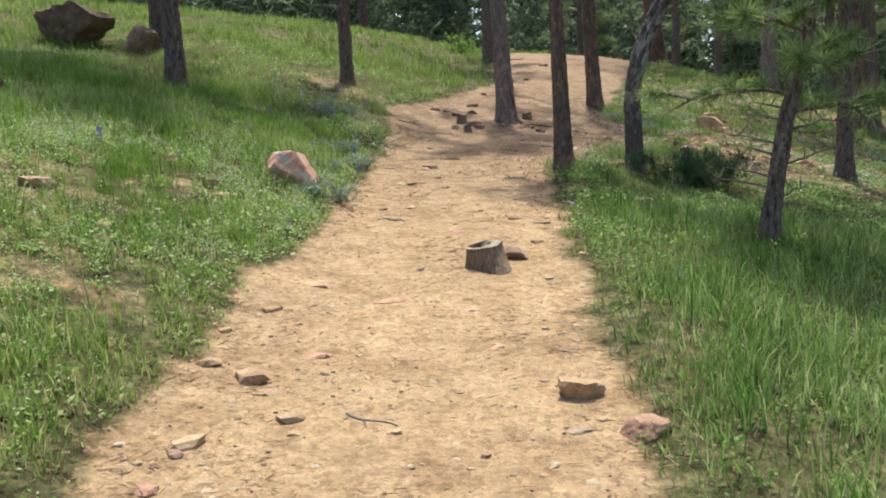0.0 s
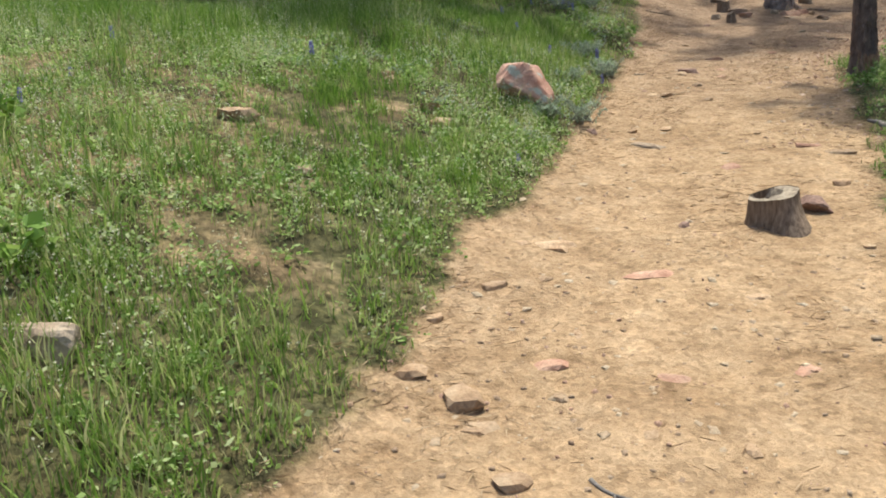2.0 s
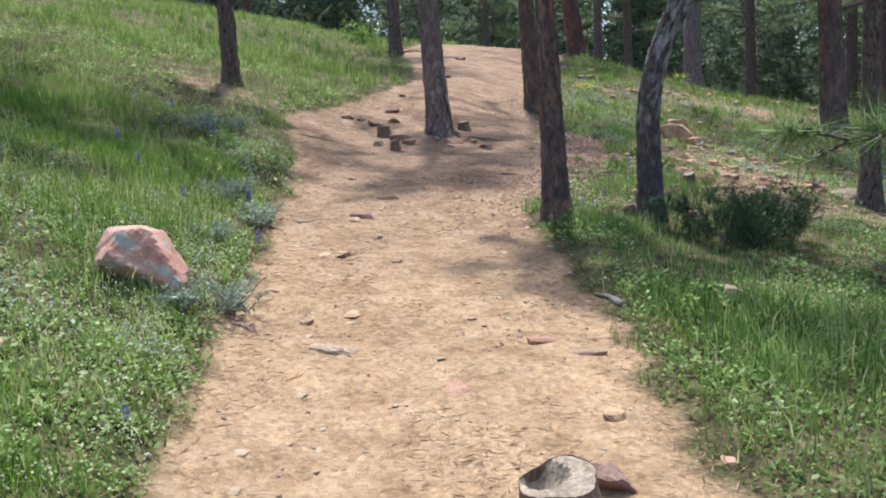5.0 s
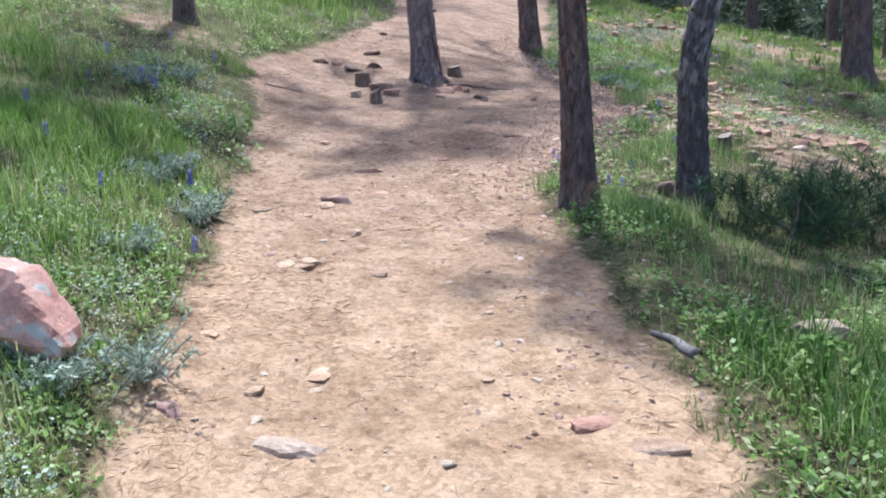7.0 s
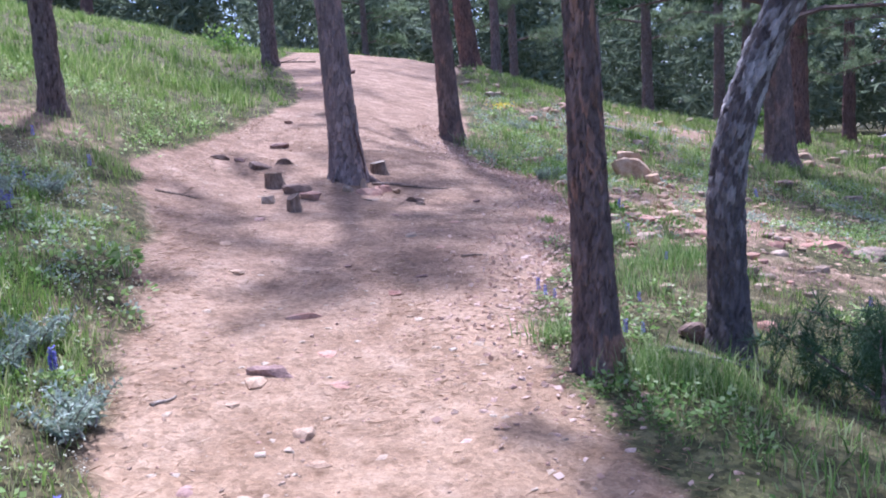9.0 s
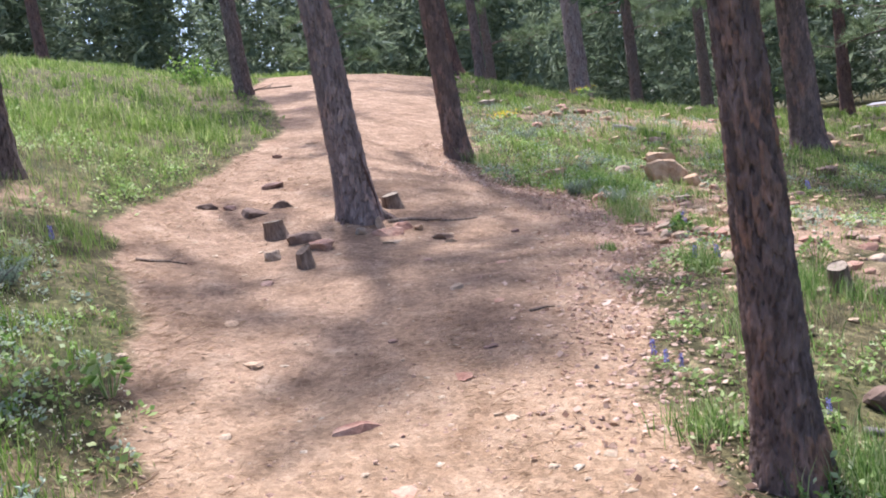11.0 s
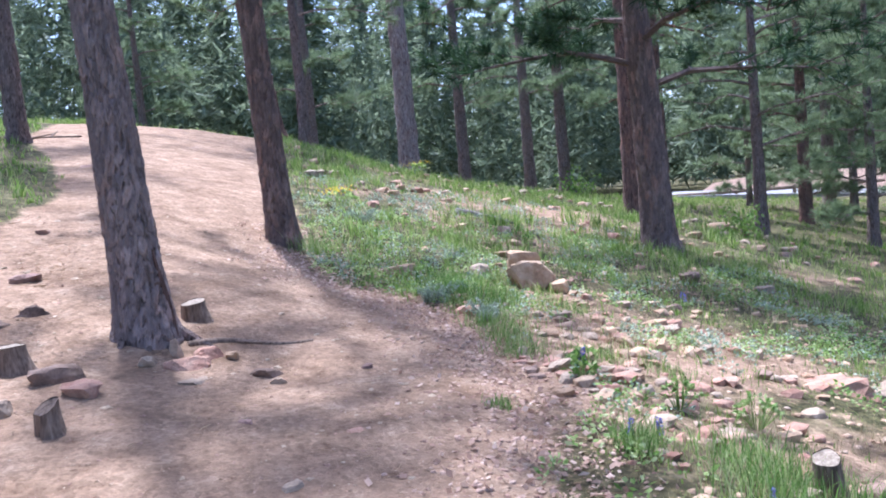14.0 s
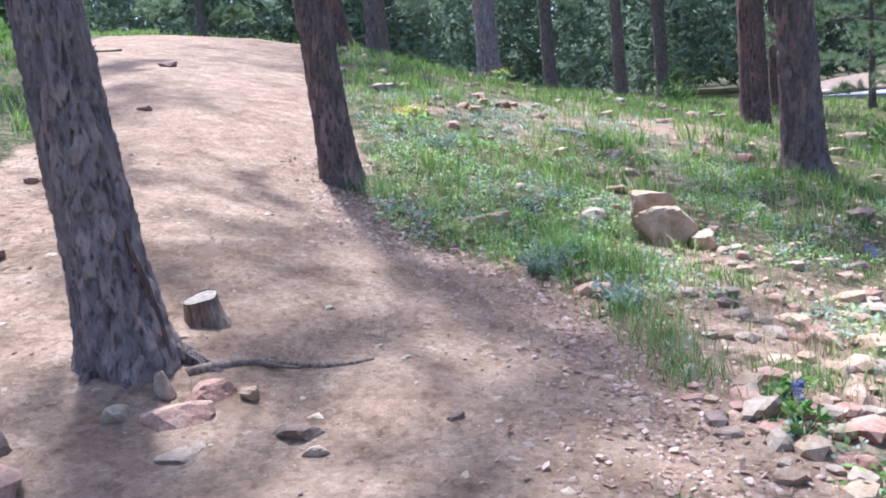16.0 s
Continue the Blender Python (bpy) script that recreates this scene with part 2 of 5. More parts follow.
    gap = mix(ns, ls, 1.0, crack, edge, "MULTIPLY")
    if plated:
        # furrows darken with depth: dark inner bark plus crevice shade put into the colour
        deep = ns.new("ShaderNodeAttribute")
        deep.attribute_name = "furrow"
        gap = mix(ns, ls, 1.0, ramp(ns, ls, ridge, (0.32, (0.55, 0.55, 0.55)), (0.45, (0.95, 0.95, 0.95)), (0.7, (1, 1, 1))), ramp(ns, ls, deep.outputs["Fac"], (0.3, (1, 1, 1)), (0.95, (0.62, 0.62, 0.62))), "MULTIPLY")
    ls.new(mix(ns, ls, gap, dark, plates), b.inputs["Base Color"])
    h = ns.new("ShaderNodeMath")
    h.operation = "MULTIPLY_ADD"
    ls.new(fine, h.inputs[0])
    h.inputs[1].default_value = 0.6
    ls.new(gap, h.inputs[2])
    bump(ns, ls, b, h.outputs[0], 1.0, 0.03 if plated else 0.02)
    return m


def stone_material(name, *tones, lichen=0.0):
    m, ns, ls, b = material(name, 0.88)
    v = coords(ns, ls)
    info = ns.new("ShaderNodeObjectInfo")
    add = ns.new("ShaderNodeVectorMath")
    add.operation = "ADD"
    ls.new(v, add.inputs[0])
    ls.new(info.outputs["Random"], add.inputs[1])
    v = add.outputs[0]
    mid, fine = noise_tex(ns, ls, v, 7, 5), noise_tex(ns, ls, v, 70, 6, 0.7)
    col = ramp(ns, ls, mid, *[(0.3 + 0.4 * k / (len(tones) - 1), c) for k, c in enumerate(tones)])
    col = mix(ns, ls, 0.8, col, ramp(ns, ls, fine, (0.3, (0.62, 0.62, 0.62)), (0.7, (1.25, 1.25, 1.25))), "MULTIPLY")
    shift = ramp(ns, ls, info.outputs["Random"], (0.0, (0.75, 0.73, 0.72)), (1.0, (1.15, 1.1, 1.05)))
    col = mix(ns, ls, 0.8, col, shift, "MULTIPLY")
    if lichen:
        spot = ns.new("ShaderNodeTexNoise")
        spot.inputs["Scale"].default_value, spot.inputs["Detail"].default_value = 11, 4
        ls.new(v, spot.inputs["Vector"])
        col = mix(ns, ls, ramp(ns, ls, spot.outputs["Fac"], (0.6 - lichen, (0, 0, 0)), (0.68 - lichen, (1, 1, 1))), col, (0.42, 0.41, 0.34))
    ls.new(col, b.inputs["Base Color"])
    bump(ns, ls, b, fine, 0.6, 0.01)
    return m


def leaf_material(name, *tones, soft=0.35):
    """Leaves or blades: each takes its own tone, and some light passes through."""
    m, ns, ls, b = material(name, 0.6)
    g = ns.new("ShaderNodeNewGeometry")
    patch = noise_tex(ns, ls, coords(ns, ls, world=True), 0.9, 4)
    mixed = ns.new("ShaderNodeMath")
    mixed.operation = "MULTIPLY_ADD"
    ls.new(patch, mixed.inputs[0])
    mixed.inputs[1].default_value = 0.9
    half = ns.new("ShaderNodeMath")
    half.operation = "MULTIPLY_ADD"
    ls.new(g.outputs["Random Per Island"], half.inputs[0])
    half.inputs[1].default_value, half.inputs[2].default_value = 0.95, -0.42
    ls.new(half.outputs[0], mixed.inputs[2])
    col = ramp(ns, ls, mixed.outputs[0], *[(k / (len(tones) - 1), c) for k, c in enumerate(tones)])
    ls.new(col, b.inputs["Base Color"])
    t = ns.new("ShaderNodeBsdfTranslucent")
    ls.new(col, t.inputs[0])
    s = ns.new("ShaderNodeMixShader")
    s.inputs[0].default_value = soft
    ls.new(b.outputs[0], s.inputs[1])
    ls.new(t.outputs[0], s.inputs[2])
    ls.new(s.outputs[0], ns["Material Output"].inputs[0])
    return m


def wood_material(name, *tones, stretch=(1, 1, 0.15)):
    m, ns, ls, b = material(name, 0.85)
    grain, spot = noise_tex(ns, ls, coords(ns, ls, stretch), 60, 5), noise_tex(ns, ls, coords(ns, ls), 9, 4)
    col = ramp(ns, ls, grain, *[(0.3 + 0.4 * k / (len(tones) - 1), c) for k, c in enumerate(tones)])
    col = mix(ns, ls, 0.7, col, ramp(ns, ls, spot, (0.3, (0.6, 0.6, 0.6)), (0.7, (1.2, 1.2, 1.2))), "MULTIPLY")
    ls.new(col, b.inputs["Base Color"])
    bump(ns, ls, b, grain, 0.6, 0.008)
    return m


EARTH = ground_material()
BARK = bark_material("scaly_bark", (0.26, 0.205, 0.175), (0.28, 0.195, 0.155), (0.07, 0.05, 0.04))
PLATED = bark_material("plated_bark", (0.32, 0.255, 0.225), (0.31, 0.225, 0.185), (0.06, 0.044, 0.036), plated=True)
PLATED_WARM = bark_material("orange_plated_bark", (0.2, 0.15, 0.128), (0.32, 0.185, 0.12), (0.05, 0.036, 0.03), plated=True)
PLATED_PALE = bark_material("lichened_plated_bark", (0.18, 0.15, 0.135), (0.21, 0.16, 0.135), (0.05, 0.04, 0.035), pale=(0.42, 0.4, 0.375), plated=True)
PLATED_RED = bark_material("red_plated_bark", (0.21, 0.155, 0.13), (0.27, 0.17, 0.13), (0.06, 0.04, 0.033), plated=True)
BARK_RED = bark_material("red_bark", (0.2, 0.13, 0.105), (0.3, 0.165, 0.115), (0.07, 0.044, 0.036), scale=0.7)
BARK_GREY = bark_material("grey_bark", (0.38, 0.32, 0.29), (0.37, 0.28, 0.24), (0.14, 0.078, 0.067), scale=0.7)
TAN = stone_material("tan_sandstone", (0.3, 0.19, 0.11), (0.45, 0.31, 0.19), (0.55, 0.42, 0.28))
PINK = stone_material("pink_sandstone", (0.3, 0.15, 0.1), (0.44, 0.26, 0.18), (0.5, 0.34, 0.24))
RED = stone_material("dark_red_stone", (0.19, 0.115, 0.09), (0.31, 0.2, 0.155), (0.42, 0.29, 0.22))
GREY = stone_material("grey_stone", (0.25, 0.18, 0.125), (0.39, 0.3, 0.21), (0.5, 0.405, 0.295))
BROWN = stone_material("brown_stone", (0.14, 0.095, 0.068), (0.24, 0.165, 0.12), (0.36, 0.26, 0.19))
LICHEN = stone_material("lichened_sandstone", (0.42, 0.2, 0.14), (0.55, 0.32, 0.24), (0.6, 0.42, 0.32), lichen=0.04)
GRASS = leaf_material("meadow_grass", (0.08, 0.15, 0.025), (0.16, 0.265, 0.046), (0.25, 0.36, 0.07), (0.37, 0.44, 0.14), (0.52, 0.5, 0.25), soft=0.47)
LUSH = leaf_material("lush_grass", (0.055, 0.115, 0.022), (0.11, 0.205, 0.04), (0.185, 0.3, 0.065), (0.31, 0.4, 0.13), (0.46, 0.48, 0.24), soft=0.47)
TUFT = leaf_material("tuft_grass", (0.07, 0.15, 0.02), (0.14, 0.26, 0.035), (0.24, 0.37, 0.06), (0.36, 0.44, 0.12), soft=0.45)
DRY = leaf_material("dry_grass", (0.2, 0.16, 0.08), (0.36, 0.29, 0.15), (0.48, 0.4, 0.24))
WEED = leaf_material("weed_leaf", (0.12, 0.22, 0.04), (0.25, 0.38, 0.09), (0.4, 0.5, 0.18), (0.55, 0.6, 0.32), soft=0.42)
SAGE = leaf_material("sage_leaf", (0.22, 0.28, 0.18), (0.34, 0.41, 0.28), (0.47, 0.53, 0.39), soft=0.25)
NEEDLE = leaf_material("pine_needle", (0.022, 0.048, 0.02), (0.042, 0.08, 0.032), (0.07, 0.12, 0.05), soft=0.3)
# paler copy of NEEDLE: sunlight and distance haze put into the colour
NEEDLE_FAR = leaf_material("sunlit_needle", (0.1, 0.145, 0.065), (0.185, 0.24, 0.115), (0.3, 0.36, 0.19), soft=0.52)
# haze over the ridge woods is put into this needle colour
NEEDLE_MIST = leaf_material("hazy_needle", (0.105, 0.14, 0.08), (0.18, 0.225, 0.13), (0.29, 0.34, 0.21), soft=0.5)
BUSH = leaf_material("bright_leaf", (0.1, 0.2, 0.03), (0.2, 0.32, 0.06), (0.3, 0.4, 0.1))
PETAL = leaf_material("blue_petal", (0.16, 0.14, 0.4), (0.22, 0.2, 0.48), (0.3, 0.3, 0.55))
YELLOW = leaf_material("yellow_petal", (0.7, 0.5, 0.03), (0.8, 0.62, 0.06))
LITTER = leaf_material("pine_litter", (0.22, 0.13, 0.07), (0.35, 0.23, 0.13), (0.46, 0.34, 0.2), soft=0.15)
WEATHERED = wood_material("weathered_wood", (0.095, 0.064, 0.043), (0.2, 0.14, 0.096), (0.32, 0.235, 0.168))
CUT = wood_material("pale_cut_wood", (0.2, 0.15, 0.1), (0.33, 0.26, 0.185), (0.45, 0.38, 0.28), stretch=(1, 1, 1))
SCAR = wood_material("peeled_wood", (0.05, 0.03, 0.022), (0.11, 0.065, 0.048), (0.19, 0.115, 0.085))
TWIG = wood_material("grey_twig", (0.13, 0.11, 0.095), (0.25, 0.22, 0.19))
ROADM = stone_material("pale_gravel", (0.28, 0.275, 0.27), (0.34, 0.335, 0.33), (0.4, 0.39, 0.385))


# ---- building blocks ----
def mesh_of(name, verts, faces, mat, smooth=False):
    me = bpy.data.meshes.new(name)
    me.from_pydata(np.asarray(verts).tolist(), [], faces if isinstance(faces, list) else faces.tolist())
    me.materials.append(mat)
    if smooth:
        me.polygons.foreach_set("use_smooth", np.ones(len(me.polygons), bool))
    return me


def big_mesh(name, verts, quads, tris, mat):
    """A large joined mesh from arrays of quads and triangles."""
    me = bpy.data.meshes.new(name)
    quads, tris = np.asarray(quads, np.int32).reshape(-1, 4), np.asarray(tris, np.int32).reshape(-1, 3)
    me.vertices.add(len(verts))
    me.vertices.foreach_set("co", np.asarray(verts, np.float32).ravel())
    loops = np.concatenate([quads.ravel(), tris.ravel()])
    me.loops.add(len(loops))
    me.loops.foreach_set("vertex_index", loops)
    sizes = np.concatenate([np.full(len(quads), 4), np.full(len(tris), 3)]).astype(np.int32)
    me.polygons.add(len(sizes))
    me.polygons.foreach_set("loop_start", np.concatenate([[0], np.cumsum(sizes)[:-1]]).astype(np.int32))
    me.update(calc_edges=True)
    me.materials.append(mat)
    return me


def piece(name, me, parent, label=""):
    ob = new(name, me)
    ob.parent = parent
    return tagged(ob, label) if label else ob


def anchor(name, x, y, z, label, category, group=""):
    ob = tagged(new(name), label, category, group)
    ob.empty_display_size = 0.1
    ob.matrix_world = pose(x, y, z)
    return ob


def tube(points, radii, seg=10, rough=0.0, seed=0, cap=True):
    """Rings along a line of points; rough: relief as a share of the radius."""
    pts, radii = np.asarray(points, float), np.asarray(radii, float)
    way = np.gradient(pts, axis=0)
    way /= np.linalg.norm(way, axis=1)[:, None] + 1e-9
    ref = np.where(abs(way[:, 2:]) > 0.8, np.array([[1.0, 0, 0]]), np.array([[0, 0, 1.0]]))
    u = np.cross(way, ref)
    u /= np.linalg.norm(u, axis=1)[:, None]
    v = np.cross(way, u)
    a = np.linspace(0, 2 * np.pi, seg, endpoint=False)
    ring = np.cos(a)[None, :, None] * u[:, None] + np.sin(a)[None, :, None] * v[:, None]
    r = np.repeat(radii[:, None], seg, 1)
    if rough:
        along = np.concatenate([[0], np.cumsum(np.linalg.norm(np.diff(pts, axis=0), axis=1))])
        A, L = np.meshgrid(a, along)
        wrap = lambda q, s, k: vnoise(np.cos(A) * q + L * 0.0, np.sin(A) * q + L * s, 1, seed + k)
        r = r * (1 + rough * (0.5 * wrap(3.2, 2.2, 1) + 0.8 * (abs(wrap(8, 6, 2)) - 0.4) + 0.5 * wrap(15, 14, 3)))
    verts = (pts[:, None] + ring * r[..., None]).reshape(-1, 3)
    n = len(pts)
    faces = [(i * seg + j, i * seg + (j + 1) % seg, (i + 1) * seg + (j + 1) % seg, (i + 1) * seg + j) for i in range(n - 1) for j in range(seg)]
    if cap:
        faces += [tuple(range((n - 1) * seg, n * seg)), tuple(range(seg - 1, -1, -1))]
    return verts, faces


def plate_relief(A, L, radius, w, h, seed):
    """Bark plates round a trunk: how deep each place lies in a furrow (0 to 1), and a tone for each plate."""
    cols = max(6, round(2 * math.pi * radius / w))
    wob = lambda k: vnoise(np.cos(A) * 4 + 7 * k, np.sin(A) * 4 + L * 9, 1, seed + k)
    nag = lambda k: vnoise(np.cos(A) * 13 + 3 * k, np.sin(A) * 13 + L * 42, 1, seed + k)
    u, v = A / (2 * math.pi) * cols + 0.35 * wob(1) + 0.22 * nag(3), L / h + 0.45 * wob(2) + 0.25 * nag(4)
    iu, iv = np.floor(u), np.floor(v)
    first, second, tone = np.full(A.shape, 9.0), np.full(A.shape, 9.0), np.zeros(A.shape)
    for dj in (-1, 0, 1):
        for di in (-2, -1, 0, 1, 2):
            cu, cv = iu + di, iv + dj
            cm = np.mod(cu, cols)
            d = np.hypot(u - cu - lattice(cm, cv, seed), (v - cv - lattice(cm, cv, seed + 1)) * 0.9)
            closer = d < first
            second = np.where(closer, first, np.minimum(second, d))
            tone = np.where(closer, lattice(cm, cv, seed + 2), tone)
            first = np.where(closer, d, first)
    wide = 0.12 + 0.05 * wob(5)
    return 1 - np.clip((second - first) / np.maximum(wide, 0.05), 0, 1) ** 0.7, tone


def joined(chunks):
    verts, faces, k = [], [], 0
    for v, f in chunks:
        verts.append(np.asarray(v))
        faces += [tuple(int(i) + k for i in q) for q in f]
        k += len(v)
    return np.concatenate(verts), faces


def blades(x, y, z, height, width, lean, rng):
    """Arched blades at the given feet: verts, quads, tris."""
    n = len(x)
    a, b = rng.uniform(0, 2 * np.pi, n), rng.uniform(0, 2 * np.pi, n)
    foot = np.stack([x, y, z], -1)
    side = np.stack([np.cos(a), np.sin(a), np.zeros(n)], -1) * (width / 2)[:, None]
    tip = np.stack([np.cos(b) * lean, np.sin(b) * lean, np.sqrt(np.clip(1 - lean ** 2, 0.05, 1))], -1) * height[:, None]
    mid = np.stack([tip[:, 0] * 0.35, tip[:, 1] * 0.35, np.maximum(tip[:, 2], height * 0.5) * 0.6], -1)
    v = np.stack([foot - side, foot + side, foot + mid + side * 0.8, foot + mid - side * 0.8, foot + tip], 1).reshape(-1, 3)
    k = np.arange(n)[:, None] * 5
    return v, k + np.array([[0, 1, 2, 3]]), k + np.array([[3, 2, 4]])


def leaves(centre, way, length, width, rng):
    """Diamond leaves from a centre along a way."""
    n = len(centre)
    way = way / (np.linalg.norm(way, axis=1)[:, None] + 1e-9)
    ref = rng.normal(size=(n, 3))
    side = np.cross(way, ref)
    side /= np.linalg.norm(side, axis=1)[:, None] + 1e-9
    L, W = np.asarray(length)[:, None], np.asarray(width)[:, None]
    v = np.stack([centre, centre + way * L * 0.5 + side * W, centre + way * L, centre + way * L * 0.5 - side * W], 1).reshape(-1, 3)
    return v, np.arange(n)[:, None] * 4 + np.array([[0, 1, 2, 3]])


def needles(centres, ways, per, length, width, rng, spread=0.9):
    """Bottle-brush tufts: thin triangles fanning out round each twig's end."""
    n = len(centres) * per
    c, w = np.repeat(centres, per, 0), np.repeat(ways, per, 0)
    d = rng.normal(size=(n, 3)) * spread + w
    d /= np.linalg.norm(d, axis=1)[:, None]
    s = np.cross(d, rng.normal(size=(n, 3)))
    s /= np.linalg.norm(s, axis=1)[:, None]
    c = c - w * rng.uniform(0, 0.5, n)[:, None] * length
    L = length * rng.uniform(0.7, 1.2, n)[:, None]
    v = np.stack([c - s * width / 2, c + s * width / 2, c + d * L], 1).reshape(-1, 3)
    return v, np.arange(n * 3).reshape(-1, 3)


SPHERES = {}
for level in (1, 2, 3, 4):
    bm = bmesh.new()
    bmesh.ops.create_icosphere(bm, subdivisions=level, radius=1)
    SPHERES[level] = np.array([v.co[:] for v in bm.verts]), [tuple(v.index for v in q.verts) for q in bm.faces]
    bm.free()


def stone_shape(size, seed, level=3, rough=0.075):
    """An angular broken block: a ball cut by bedding planes above and below and by steep planes round it, then roughened."""
    rng = np.random.default_rng(seed)
    v, f = SPHERES[level]
    k = 5 + seed % 3
    n = rng.normal(size=(k, 3)) * 0.45
    a = np.arange(k) * 2 * np.pi / k + rng.uniform(-0.45, 0.45, k)
    n[:, 0], n[:, 1] = np.cos(a), np.sin(a)
    d = rng.uniform(0.34, 0.72, k)
    flat = min(0.62, 0.75 * size[2] / max(size[1], 1e-3))
    n = np.concatenate([n, rng.normal(size=(2, 3)) * 0.16 + np.array([[0, 0, 1], [0.1, 0.1, 1]]), [[0.1, 0, -1]], rng.normal(size=(2, 3)) * 0.6 + np.array([[0, 0, 0.8]])])
    d = np.concatenate([d, flat * rng.uniform(0.9, 1.1, 2), [flat], [0.68, 0.72]])
    n /= np.linalg.norm(n, axis=1)[:, None]
    reach = v @ n.T
    r = np.min(np.where(reach > 0.03, d / np.maximum(reach, 0.03), 9), axis=1)
    out = v * np.minimum(r, 1.0)[:, None]
    out *= 1 + rough * (vnoise(out[:, 0] + out[:, 2], out[:, 1] - out[:, 2] * 0.7, 0.3, seed % 17) + 0.6 * vnoise(out[:, 0] - out[:, 2], out[:, 1] + out[:, 2], 0.12, seed % 13))[:, None]
    span = (out.max(0) - out.min(0)) / 2
    return (out - (out.max(0) + out.min(0)) / 2) / span * (np.asarray(size) / 2), f


def rock(x, y, w, mat, label, tall=0.5, deep=0.7, seed=1, sink=0.25, turn=None, name="rock", group="", tilt=0, level=3, rough=0.075):
    if tall < 0.46:
        tall, sink = tall * 1.35, max(sink, 0.5)
    if tall < 0.33:
        sink, rough, w = max(sink, 0.72), 0.17, w * 1.2
    v, f = stone_shape((w, w * deep, w * tall), seed, level, rough)
    ob = tagged(new(name, mesh_of(name, v, f, mat)), label, "rock", group)
    ob.matrix_world = pose(x, y, gz(x, y) + w * tall * (0.5 - sink), tilt, tilt * 0.6, (seed * 57) % 180 if turn is None else turn)
    return ob


# ---- the ground, one sheet to the horizon ----
def steps(lo, hi, fine, far, grow=1.16):
    a = list(np.arange(lo, hi + fine / 2, fine))
    d, up, dn = fine, [a[-1]], [a[0]]
    while up[-1] < far:
        d *= grow
        up.append(up[-1] + d)
        dn.append(dn[-1] - d)
    return np.array(dn[:0:-1] + a + up[1:])


xs, ys = steps(-3.2, 3.6, 0.06, 600), steps(1.2, 17.5, 0.07, 600)
gx, gy = np.meshgrid(xs, ys)
height = ground_z(gx, gy)
vs = np.stack([gx, gy, height], -1).reshape(-1, 3)
nx, ny = len(xs), len(ys)
i, j = np.meshgrid(np.arange(nx - 1), np.arange(ny - 1))
k = (j * nx + i).ravel()
me = big_mesh("ground", vs, np.stack([k, k + 1, k + nx + 1, k + nx], -1), np.zeros((0, 3)), EARTH)
me.polygons.foreach_set("use_smooth", np.ones(len(me.polygons), bool))
bare = me.attributes.new("bare", "FLOAT", "POINT")
mask = np.clip(0.5 + trail(gx, gy) * 2.2, 0, 1)
mask = np.maximum.reduce([mask, 0.62 * stony(gx, gy), 0.44 * thin(gx, gy)])
bare.data.foreach_set("value", mask.ravel().astype(np.float32))
tagged(new("ground", me), "grassy hillside crossed by a bare tan dirt trail", "ground", kind="structure")


# ---- trees ----
def limb_line(base, azimuth, length, rise, droop, rng, n=6):
    s = np.linspace(0, 1, n)[:, None]
    out = np.array([math.cos(azimuth), math.sin(azimuth), 0])
    line = base + out * length * s + np.array([0, 0, 1]) * (rise * length * s - droop * length * s ** 2)
    return line + rng.normal(size=(n, 3)) * 0.03 * length * s


